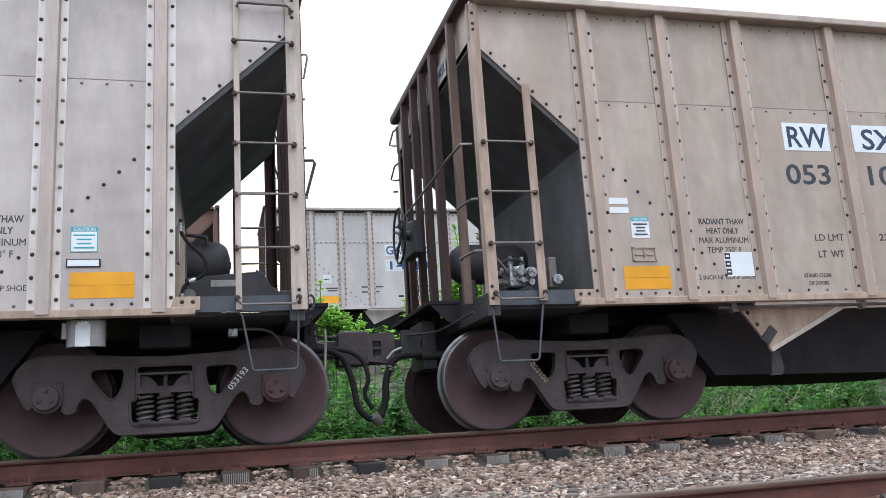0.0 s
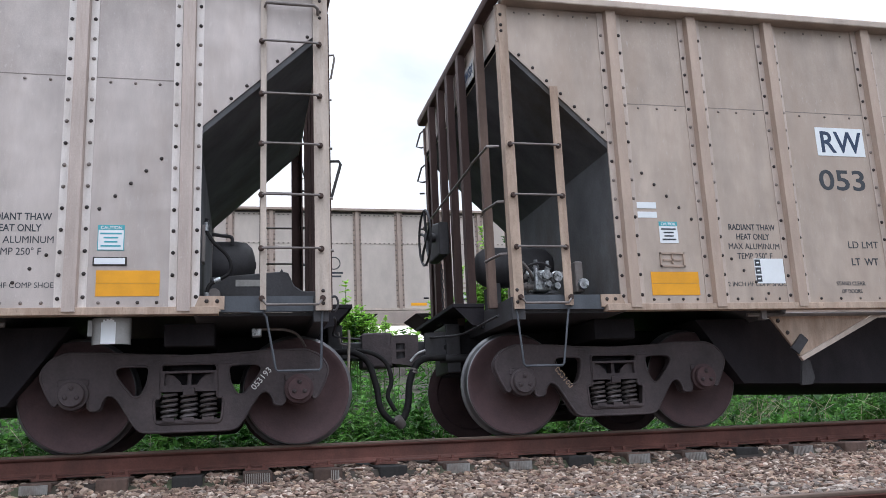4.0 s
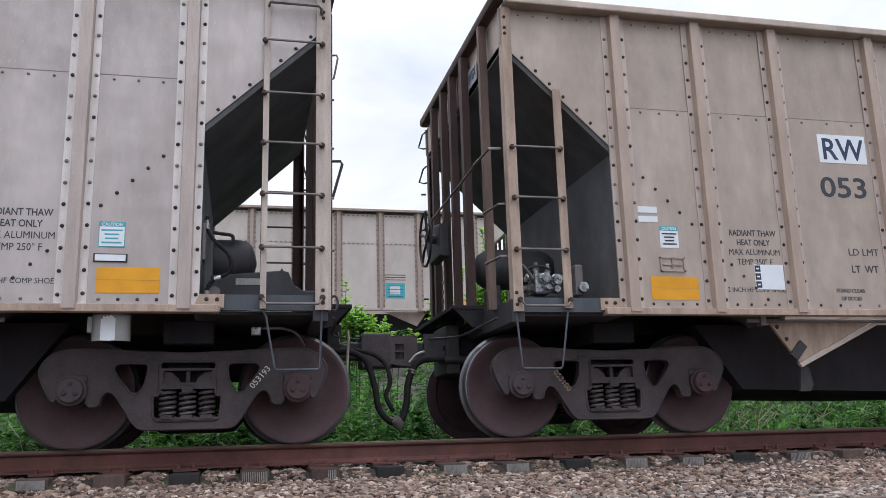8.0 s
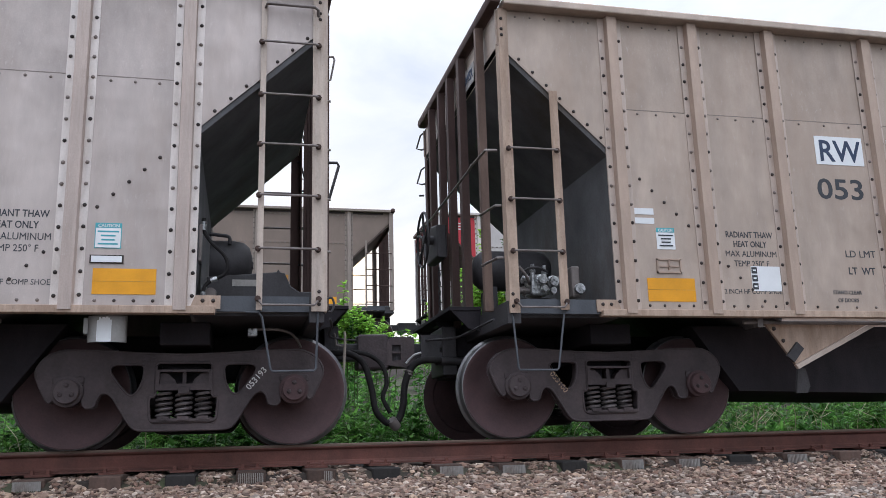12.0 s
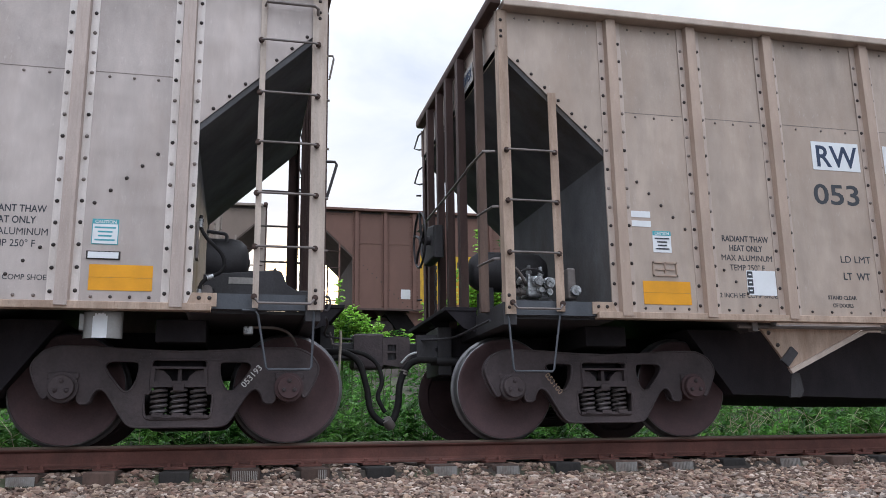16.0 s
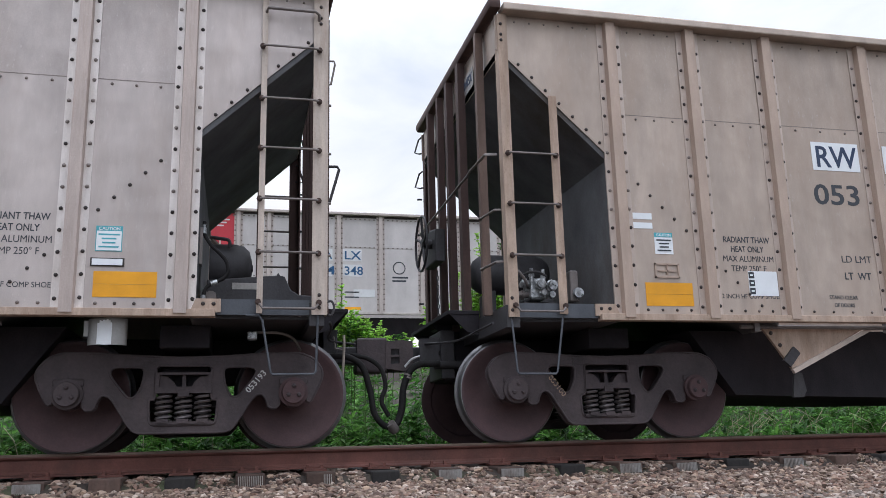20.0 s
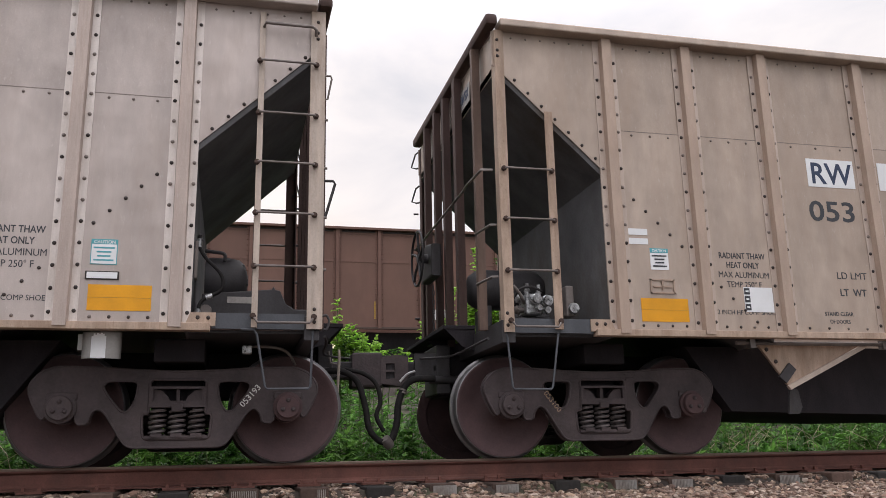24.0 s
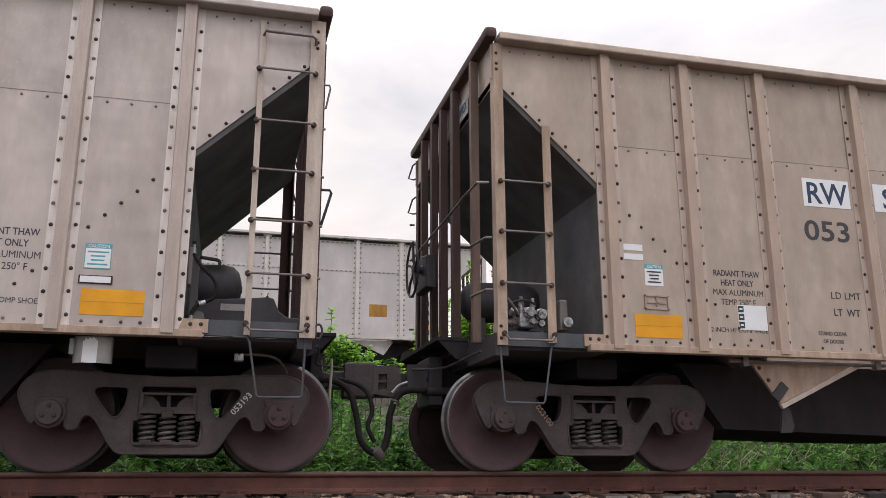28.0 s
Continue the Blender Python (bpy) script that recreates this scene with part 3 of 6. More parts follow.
def truck(car, x, fine=True):
    """A three-piece freight truck under a car at x along it; everything is a part of the car."""
    AX = 0.889
    zc = 0.4605
    up = 0.0
    tk = part("truck_bolster", box(fresh(), x - 0.19, x + 0.19, -0.93, 0.93, 0.46, 0.70, 0.02), UNDER, car, at=pose(0, 0, up))
    fr = part("side_frame", side_frame_mesh(), TRUCK, car, smooth=True, at=pose(x, 0, up))
    again(fr, pose(x, 0, up, 0, 0, 180))
    for s in (-1, 1):
        ax = empty("wheelset", pose(x + s * AX, 0, zc))
        ax.parent = car
        w = part("wheel", wheel_mesh(), WHEEL, ax, smooth=True)
        tr = part("tread", tread_mesh(), TREAD, ax, smooth=True)
        again(w, pose(0, 0, 0, 0, 0, 180))
        again(tr, pose(0, 0, 0, 0, 0, 180))
        part("axle", cyl(fresh(), (0, -1.03, 0), (0, 1.03, 0), 0.082, 16), WHEEL, ax, smooth=True)
        for q in (0, 180):
            m = pose(x, 0, up, 0, 0, q)
            part("bearing", journal_mesh(), WHEEL if s > 0 else TRUCK, car, smooth=True, at=m @ pose(s * AX, 0, 0.4605))
            part("bearing_adapter", box(fresh(), s * AX - 0.12, s * AX + 0.12, -1.07, -0.93, 0.525, 0.582, 0.012), TRUCK, car, at=m)
            if fine:
                b = fresh()
                for k in range(3):
                    a = radians(90 + 120 * k)
                    dome(b, (s * AX + 0.05 * math.cos(a), -1.135, 0.4605 + 0.05 * math.sin(a)), (0, -1, 0), 0.021, 0.018, 6)
                part("cap_bolts", b, TRUCK, car, at=m)["kind"] = "stuff"
    for q in (0, 180):
        m = pose(x, 0, up, 0, 0, q)
        if fine:
            for xx in (-0.155, 0.0, 0.155):
                # front coils get the lit colour; the unlit back row is drawn near-black
                part("spring", spring_mesh(xx, -1.005, 0.238, 0.462), SPRING, car, smooth=True, at=m)
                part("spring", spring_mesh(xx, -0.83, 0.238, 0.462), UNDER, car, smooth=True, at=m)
            b = fresh()
            box(b, -0.245, 0.245, -1.08, -0.78, 0.212, 0.236)
            for xx in (-0.155, 0, 0.155):
                box(b, xx - 0.045, xx + 0.045, -1.09, -1.075, 0.222, 0.254)
            part("spring_seat", b, TRUCK, car, at=m)
            part("bolster_end", holed([[(-0.222, 0.462), (0.222, 0.462), (0.218, 0.630), (-0.218, 0.630)], [(-0.195, 0.515), (0.195, 0.515), (0.192, 0.612), (-0.192, 0.612)]], -1.075, -0.92), TRUCK, car, at=m)
            part("bolster_web", box(fresh(), -0.015, 0.015, -1.03, -0.92, 0.512, 0.615), TRUCK, car, at=m)
            part("bolster_tab", box(fresh(), -0.045, 0.045, -1.088, -1.06, 0.430, 0.49, 0.006), TRUCK, car, at=m)
            for sx in (-1, 1):
                part("friction_wedge", prism(fresh(), [(sx * 0.195, 0.512), (sx * 0.06, 0.512), (sx * 0.08, 0.555), (sx * 0.13, 0.60), (sx * 0.195, 0.614)], "y", -1.03, -0.93), TRUCK, car, at=m)
    part("brake_beam", box(fresh(), x - 0.35, x + 0.35, -0.60, 0.60, 0.36, 0.46, 0.01), BLACK, car)


STYLES = {
    "tan": dict(sheet=(0.53, 0.455, 0.41), rib=(0.37, 0.285, 0.245), sill=(0.48, 0.40, 0.34)),
    "grey": dict(sheet=(0.53, 0.49, 0.475), rib=(0.47, 0.405, 0.375), sill=(0.50, 0.45, 0.41)),
    "silver": dict(sheet=(0.55, 0.51, 0.50), rib=(0.60, 0.56, 0.54), sill=(0.50, 0.46, 0.43)),
    "dull": dict(sheet=(0.235, 0.18, 0.15), rib=(0.29, 0.24, 0.21), sill=(0.19, 0.145, 0.12)),
    "brown": dict(sheet=(0.165, 0.088, 0.068), rib=(0.155, 0.082, 0.064), sill=(0.08, 0.05, 0.042)),
}
STYLE_MATS = {}
SEAMS = {}
for key_, st_ in STYLES.items():
    STYLE_MATS[key_] = (
        material(key_ + "_car_sheet", st_["sheet"], 0.6, 0.15, 0.16, 1.1, 2.0, 60, 0.05, tuple(c * 0.85 for c in st_["sheet"]), each=0.05),
        material(key_ + "_car_rib", st_["rib"], 0.65, 0.1, 0.2, 1.5, 3.0, 60, 0.05),
        material(key_ + "_car_sill", st_["sill"], 0.6, 0.1, 0.2, 1.5, 3.0, 60, 0.05))


def hopper_car(name, label, xc, yc, zc, sheet, rib, flange, sill, fine, group, deep=0.068, ends=(None, None), tu=1.83, ribs=RIBS):
    """A riveted open-top coal hopper with platforms under its slope sheets at both ends."""
    car = tagged(empty(name, pose(xc, yc, zc)), label, "hopper car", group)
    ov = 0.0 if fine else 0.13
    side_sheets(car, sheet, ends, ribs, ov)
    f0 = part("rib_flange", rib_mesh(), flange, car, at=pose(RIBS[0] - HALF, -SIDE, 0))
    h0 = part("rib", hat_mesh(deep), rib, car, at=pose(RIBS[0] - HALF, -SIDE, 0))
    rv = part("rivets", rivets_mesh(0.171, 0.0165, True) if fine else rivets_mesh(0.14, 0.024), [BOLT, BOLT_L] if fine else (BOLT_L if sheet.name[:3] in ("tan", "gre", "dul", "sil") else rib), car, at=pose(RIBS[0] - HALF, -SIDE, 0), smooth=True)
    rv["kind"] = "stuff"
    for k, u in enumerate(ribs):
        m = pose(u - HALF, -SIDE, 0)
        for o in (f0, h0, rv):
            o2 = o if k == 0 else again(o, m)
            both_sides(o2)
    # sills and chords
    for q in (0, 180):
        m = pose(0, 0, 0, 0, 0, q)
        if not fine:
            if "seam" not in SEAMS:
                sb, rb_ = box(fresh(), 1.72 - HALF, HALF - 1.72, -SIDE - 0.0068, -SIDE, Z_SEAM - 0.02, Z_SEAM + 0.04), fresh()
                for k in range(108):
                    xx = 0.9 - HALF + k * 0.134
                    for zz in (Z_TOP - 0.10, Z_SEAM - 0.02):
                        if abs(xx) < HALF - 1.75 or zz > 3.5:
                            box(rb_, xx - 0.025, xx + 0.025, -SIDE - 0.016, -SIDE - 0.0005, zz - 0.014, zz + 0.014)
                SEAMS["seam"], SEAMS["row"] = sb, rb_
            # flat dark strip drawn for the shade under the chord's overhang
            part("chord_gap", box(fresh(), 0.85 - HALF, HALF - 0.85, -SIDE - 0.006, -SIDE, Z_TOP - 0.055, Z_TOP + 0.002), BOLT, car, at=m)
            part("seam_strip", SEAMS["seam"].copy(), sheet, car, at=m)
            part("riveting", SEAMS["row"].copy(), rib if sheet.name[:3] == "bro" else BOLT_L, car, at=m)["kind"] = "stuff"
        part("side_sill", box(fresh(), 1.57 - HALF, HALF - 1.57, -SIDE - 0.055, -SIDE + 0.05, 1.062, 1.119, 0.004), sill, car, at=m)
        bm = box(fresh(), 0.775 - ov - HALF, HALF - 0.775 + ov, -SIDE - 0.125, -SIDE + 0.06, Z_TOP + 0.003, 3.875, 0.012)
        part("top_chord", bm, sheet if fine else rib, car, at=m)
        for s in (1, -1):
            e = fresh()
            prism(e, [((u - HALF) * s, z) for u, z in ((1.53, 1.102), (1.53, 1.205), (1.72, 1.205), (1.755, 1.122), (1.755, 1.102))], "y", -SIDE - 0.012, -SIDE + 0.004)
            n0 = len(e.faces)
            for u in (1.585, 1.665):
                dome(e, ((u - HALF) * s, -SIDE - 0.012, 1.165), (0, -1, 0), 0.017, 0.011)
            e.faces.ensure_lookup_table()
            for f in e.faces[n0:]:
                f.material_index = 1
            part("sill_gusset", e, [sill, BOLT], car, at=m)
            part("end_channel", box(fresh(), (0.84 - ov - HALF) * s, (1.56 - HALF) * s, -SIDE + 0.004, -SIDE + 0.06, 1.085, 1.205), GREYSTEEL, car, at=m)
            # corner post: an angle
            e = fresh()
            u0 = 0.738 if fine and xc > 0 else 0.70 - ov
            box(e, (u0 - HALF) * s, (0.825 - ov - HALF) * s, -SIDE - 0.035, -SIDE - 0.022, 1.085, Z_TOP)
            box(e, (u0 - HALF) * s, (u0 + 0.013 - HALF) * s, -SIDE - 0.022, -SIDE + 0.075, 1.085, Z_TOP)
            # far-side corner posts take ENDPOST, their shade put into the colour
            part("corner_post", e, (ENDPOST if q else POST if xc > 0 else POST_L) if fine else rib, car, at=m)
    for s in (1, -1):
        def X(u):
            return (u - HALF) * s
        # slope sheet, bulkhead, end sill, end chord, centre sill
        # the far slope sheet and bulkhead have their shade in the colour
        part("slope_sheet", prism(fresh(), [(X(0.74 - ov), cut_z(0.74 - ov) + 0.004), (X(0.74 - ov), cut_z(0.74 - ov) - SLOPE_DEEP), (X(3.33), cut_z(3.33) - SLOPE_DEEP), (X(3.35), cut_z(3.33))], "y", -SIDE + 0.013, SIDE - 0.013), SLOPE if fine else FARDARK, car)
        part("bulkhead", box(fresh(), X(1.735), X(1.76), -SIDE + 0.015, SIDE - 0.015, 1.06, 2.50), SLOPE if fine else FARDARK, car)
        part("end_sill", box(fresh(), X(0.72 - ov), X(0.84), -SIDE + 0.0, SIDE - 0.0, 1.00, 1.19, 0.006), BLACK, car)
        part("end_sheet", box(fresh(), X(0.74 - ov), X(0.755 - ov), -SIDE + 0.02, SIDE - 0.02, 3.40, Z_TOP + 0.01), ends[(1 - s) // 2] or sheet, car)
        part("end_chord", box(fresh(), X(0.645 - ov), X(0.765 - ov), -SIDE - 0.10, SIDE + 0.0, Z_TOP + 0.02, 3.93, 0.035), ENDPOST, car, smooth=True)
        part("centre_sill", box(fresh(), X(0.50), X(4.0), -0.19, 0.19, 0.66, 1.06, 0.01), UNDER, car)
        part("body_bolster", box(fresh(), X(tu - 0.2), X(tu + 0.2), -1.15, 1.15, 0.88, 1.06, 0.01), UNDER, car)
        part("platform_deck", box(fresh(), X(0.84), X(1.735), -SIDE + 0.07, SIDE - 0.07, 1.06, 1.085), BLACK, car)
        for yy, w, mt in ((-1.17, 0.065, 1), (-0.47, 0.105, 0), (0.02, 0.09, 0), (0.44, 0.08, 0), (0.93, 0.08, 0)):
            if not fine:
                w *= 0.55
            o = 0.012
            e = prism(fresh(), [(X(0.72 - ov), yy - w / 2), (X(0.645 - ov), yy - w / 2), (X(0.645 - ov), yy + w / 2), (X(0.72 - ov), yy + w / 2), (X(0.72 - ov), yy + w / 2 - o), (X(0.657 - ov), yy + w / 2 - o), (X(0.657 - ov), yy - w / 2 + o), (X(0.72 - ov), yy - w / 2 + o)], "z", 1.16, Z_TOP + 0.012)
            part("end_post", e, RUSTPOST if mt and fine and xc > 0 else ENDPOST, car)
        e = fresh()
        box(e, X(0.42), X(0.73), -0.75, 1.0, 1.125, 1.16, 0.004)
        for yy in (-0.74, 0.0, 0.9):
            prism(e, [(X(0.44), 1.125), (X(0.73), 1.125), (X(0.73), 0.93), (X(0.60), 0.97)], "y", yy, yy + 0.02)
        part("crossover_platform", e, UNDER, car)
        if not fine:
            # ladder: one upright under the slope, rungs to the corner post
            for q in (0, 180):
                m = pose(0, 0, 0, 0, 0, q)
                part("ladder_upright", box(fresh(), X(1.33), X(1.38), -SIDE - 0.035, -SIDE - 0.022, 1.15, cut_z(1.35) + 0.1), rib, car, at=m)
                for zz in (1.30, 1.75, 2.20, 2.65):
                    part("rung", cyl(fresh(), (X(0.75 - ov), -SIDE - 0.045, zz), (X(1.36), -SIDE - 0.045, zz), 0.014, 6), ENDPOST, car, at=m)
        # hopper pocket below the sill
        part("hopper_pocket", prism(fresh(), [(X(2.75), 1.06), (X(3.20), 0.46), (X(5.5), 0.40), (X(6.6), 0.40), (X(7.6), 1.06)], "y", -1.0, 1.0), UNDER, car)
        for q in (0, 180):
            e = prism(fresh(), [(X(3.255), 1.05), (X(4.455), 1.05), (X(3.545), 0.665)], "y", -1.43, -1.40)
            part("hopper_side_plate", e, sill if fine else rib, car, at=pose(0, 0, 0, 0, 0, q))
        # coupler
        e = fresh()
        box(e, X(0.16), X(0.62), -0.10, 0.10, 0.72, 0.88, 0.015)
        prism(e, [(X(0.20), -0.14), (X(0.02), -0.17), (X(-0.10), -0.12), (X(-0.07), -0.03), (X(0.05), 0.02), (X(-0.02), 0.11), (X(0.03), 0.17), (X(0.20), 0.15)], "z", 0.655, 0.935)
        part("coupler", e, BLACK, car)
        e = fresh()
        box(e, X(0.46), X(0.60), -0.27, 0.27, 0.60, 1.06, 0.01)
        part("striker", e, BLACK, car)
        truck(car, X(tu), fine)
    settle(car.children)
    return car


# ---- ground, tracks ----
FAR_Y, FAR_DZ = 16.6, 2.535


def ground_z(y):
    """Ground profile across the tracks: ballast shoulders, a weedy dip, the far bank."""
    pts = [(-60, -1.6), (-11, -1.42), (-8.4, -1.22), (-6.6, -0.81), (-6.0, -0.69), (-3.5, -0.60), (-3.0, -0.535), (-2.2, -0.43), (-1.5, -0.375), (-1.33, -0.352), (-1.22, -0.272), (1.24, -0.272), (1.5, -0.27), (2.4, -0.40), (5.0, -0.00),
           (9.5, 1.01), (13.4, 1.80), (15.0, 2.235), (18.2, 2.235), (20.5, 1.5), (35, 0.7), (80, -0.6), (3000, -3.0)]
    for (a, za), (b, zb) in zip(pts, pts[1:]):
        if a <= y <= b:
            return za + (zb - za) * (y - a) / (b - a)
    return pts[0][1]


ys = [-3000, -400, -60, -30, -15, -11, -8.4, -6.6, -6.0, -5, -4, -3.5, -3.0, -2.2, -1.5, -1.33, -1.22, 0, 1.24, 1.5, 2.0, 2.4, 3.5, 5, 7, 9.5, 11.5, 13.4, 15, 16.6, 18.2, 20.5, 25, 35, 50, 80, 200, 700, 3000]
xs = [-3000, -700, -200, -80] + [x for x in range(-40, 41, 2)] + [80, 200, 700, 3000]
gb = fresh()
grid = [[gb.verts.new((x, y, ground_z(y) + (0.05 * noise.noise((x * 0.4, y * 0.4, 0)) if 2 < y < 12 else 0))) for x in xs] for y in ys]
for r0, r1 in zip(grid, grid[1:]):
    for i in range(len(xs) - 1):
        gb.faces.new((r0[i], r0[i + 1], r1[i + 1], r1[i]))
ground = part("ground", gb, DIRT, None)
tagged(ground, "stony brown ground with ballast and weeds", "ground", kind="structure")


def rail_profile(bm, y, z, x0, x1):
    h = [(0.036, 0.0), (0.037, -0.028), (0.030, -0.036), (0.010, -0.048), (0.009, -0.135), (0.025, -0.152), (0.076, -0.165), (0.076, -0.178)]
    pts = h + [(-a, b) for a, b in reversed(h)]
    return prism(bm, [(y + a, z + b) for a, b in pts], "x", x0, x1)


def track(name, label, yc, zr, x0, x1, tie_xs, fine):
    t = tagged(empty(name, pose(0, yc, 0)), label, "railway track", kind="structure")
    for s in (-1, 1):
        r = part("rail", rail_profile(fresh(), s * 0.755, zr, x0, x1), RUST, t)
        part("running_band", box(fresh(), x0, x1, s * 0.755 - 0.0385, s * 0.755 + 0.0385, zr - 0.022, zr + 0.002, 0.006), RAILTOP, r)
    zt = zr - 0.195
    rnd = random.Random(5)
    tb = fresh()
    box(tb, -0.115, 0.115, -1.29, 1.29, -0.18, 0.0, 0.012)
    tie = part("tie", tb, TIE, t, at=pose(tie_xs[0], 0, zt))
    tieb = None
    pb = fresh()
    box(pb, -0.095, 0.095, -0.19, 0.19, 0.0, 0.018)
    for k in (-1, 1):
        box(pb, -0.012 + k * 0.06, 0.012 + k * 0.06, -0.115, -0.085, 0.018, 0.05)
    pl = part("tie_plate", pb, RUST, t, at=pose(tie_xs[0], -0.755, zt))
    nb = fresh()
    box(nb, -0.10, 0.10, -0.004, 0.0, -0.10, -0.012)
    for k in range(14):
        box(nb, -0.093 + k * 0.0142, -0.087 + k * 0.0142, -0.010, -0.004, -0.098, -0.014)
    nail = part("nail_plate", nb, NAILPLATE, t, at=pose(tie_xs[0], -1.291, zt))
    for i, x in enumerate(tie_xs):
        tilt = rnd.uniform(-0.6, 0.6)
        dz = rnd.uniform(-0.008, 0.004)
        if i:
            o = again(tie, pose(x, rnd.uniform(-0.03, 0.03), zt + dz, 0, 0, tilt))
        if i % 3 == 1:
            o = tie if i == 0 else o
            o.material_slots[0].link = "OBJECT"
            o.material_slots[0].material = TIEDARK
        for s in (-1, 1):
            if i or s > 0:
                again(pl, pose(x, s * 0.755, zt))
        if i and i % 3 != 1 and fine:
            again(nail, pose(x, -1.291, zt + dz - 0.002))
    return t


TIES = [-0.795 + k * 0.545 for k in range(-30, 44)]
track("standing_track", "rusty rails on weathered wooden ties in ballast", 0, RAIL_Z, -90, 90, TIES, True)
track("near_track", "rusty rails in pale ballast, clear of trains", -4.655, -0.448, -90, 90, [k * 0.55 for k in range(-14, 20)], False)
track("far_track", "raised track behind the weeds", FAR_Y, RAIL_Z + FAR_DZ, -160, 160, [k * 0.6 for k in range(-30, 34)], False)


# ---- standing train ----
ALUSET = dict(sheet=ALU, rib=RIB, flange=FLANGE, sill=POST)
right_car = hopper_car("hopper_car", "tan aluminium coal hopper with brake wheel, standing still", 8.174, 0, CAR_Z, fine=True, group="standing coal hoppers", **ALUSET, tu=1.845)
left_car = hopper_car("hopper_car", "grey-tan aluminium coal hopper with tall side ladder, standing still", -8.223, 0, CAR_Z, fine=True, group="standing coal hoppers", **{**ALUSET, "sheet": ALU_L, "rib": RIB_L, "flange": FLANGE_L, "tu": 1.813})
BUILT = {o.name for car in (right_car, left_car) for o in car.children}


# ---- details of the two standing cars, on the side that faces the near track ----
def R(x):
    """World place along the train to the space of the car with the brake wheel."""
    return x - HALF - 0.018


def LX(x):
    """The same for the car with the tall ladder."""
    return x + HALF + 0.085


def side_bolts(u, car, flip):
    """Bolt rows round the sheets: chord, seam, sill, the cut-away edge and the slope sheet's line."""
    spots = []
    rnd = random.Random(11 + flip)
    edges = [(0.84, 1.70)] + [(a + 0.13, b - 0.13) for a, b in zip(RIBS, RIBS[1:])][:6]
    for k, (a, b) in enumerate(edges):
        n = 6 if k == 0 else 4
        for i in range(n):
            uu = a + (b - a) * (i + 0.5) / n
            spots.append((u(uu), 3.745, 0.011, True))
        if k:
            for i in range(3):
                spots.append((u(a + (b - a) * (i + 0.5) / 3), 2.897, 0.013, True))
            for i in range(4):
                spots.append((u(a + (b - a) * (i + 0.5) / 4), 1.160, 0.014, rnd.random() < 0.4))
    for k in range(7):
        uu = (0.87 if flip else 0.93) + k * 0.125
        spots.append((u(uu), cut_z(uu) + (0.036 if flip else 0.05), 0.016, False))
    for k in range(5):
        uu = 2.03 + k * 0.112
        spots.append((u(uu), cut_z(uu) + 0.005, 0.016, False))
    for k in range(5):
        uu = 2.84 + k * 0.112
        spots.append((u(uu), cut_z(uu) - 0.02, 0.015, False))
    o = bolt_field(car, spots)
    o.location.y = -0.0005
    pb = []
    for z in (3.70, 3.60, 3.545, 1.24, 1.14):
        pb.append((u(0.765), z, 0.016, False))
    o = bolt_field(car, pb, "post_bolts")
    o.location.y = -0.0345


def lap_seams(u, car):
    """A thin dark strip that draws the shade line where the upper sheets lap the lower ones, bay by bay."""
    for a, b in list(zip(RIBS, RIBS[1:]))[:6]:
        x0, x1 = sorted((u(a + 0.116), u(b - 0.116)))
        part("lap_seam", box(fresh(), x0, x1, -SIDE - 0.0015, -SIDE + 0.004, Z_SEAM - 0.001, Z_SEAM + 0.006), BOLT_L, car)


side_bolts(lambda uu: uu - HALF, right_car, 0)
side_bolts(lambda uu: HALF - uu, left_car, 1)
lap_seams(lambda uu: uu - HALF, right_car)
lap_seams(lambda uu: HALF - uu, left_car)


def rung(car, x0, x1, y, z, drop=0.0, r=0.0098):
    """A ladder rung bolted to both uprights; drop: a bottom rung that dips."""
    s = 1 if x1 > x0 else -1
    pts = [(x0, -SIDE - 0.03, z), (x0 + 0.012 * s, y - 0.045, z - drop * 0.4), (x0 + 0.035 * s, y - 0.05, z - drop), (x1 - 0.035 * s, y - 0.05, z - drop), (x1 - 0.012 * s, y - 0.045, z - drop * 0.4), (x1, -SIDE - 0.03, z)]
    o = part("rung", tube(fresh(), pts, r, 8), RUNG, car, smooth=True)
    for x in (x0, x1):
        b = fresh()
        cyl(b, (x, y - 0.048, z), (x, y + 0.005, z), 0.0175, 8)
        lathe(b, [(0, 0.008), (0.0, 0.025), (0.012, 0.025)], (x, y - 0.03, z), (0, 1, 0), 8)
        part("rung_bolt", b, RUSTBOLT, o)
    return o


def upright(car, x0, x1, z0, z1):
    b = fresh()
    box(b, x0, x1, -SIDE - 0.035, -SIDE - 0.023, z0, z1, 0.002)
    box(b, x1 - 0.012, x1, -SIDE - 0.023, -SIDE + 0.03, z0, z1)
    return part("ladder_upright", b, POST_L if car is left_car else POST, car)


# car with the brake wheel
upright(right_car, R(1.208), R(1.285), 1.12, 3.09)
for z in (2.52, 2.066, 1.613):
    rung(right_car, R(0.795), R(1.243), -SIDE - 0.035, z)
rung(right_car, R(0.805), R(1.255), -SIDE - 0.035, 1.185, 0.052)
# car with the tall ladder
upright(left_car, LX(-1.344), LX(-1.296), 1.10, Z_TOP)
for z in (3.338, 2.875, 2.446, 2.019, 1.582):
    rung(left_car, LX(-1.337), LX(-0.862), -SIDE - 0.035, z)
rung(left_car, LX(-1.332), LX(-0.855), -SIDE - 0.035, 1.185, 0.052)
part("grab_iron", tube(fresh(), [(LX(-1.31), -1.63, 3.665), (LX(-1.30), -1.68, 3.68), (LX(-0.90), -1.68, 3.68), (LX(-0.87), -1.67, 3.66), (LX(-0.865), -1.63, 3.62)], 0.014), RUNG, left_car, smooth=True)

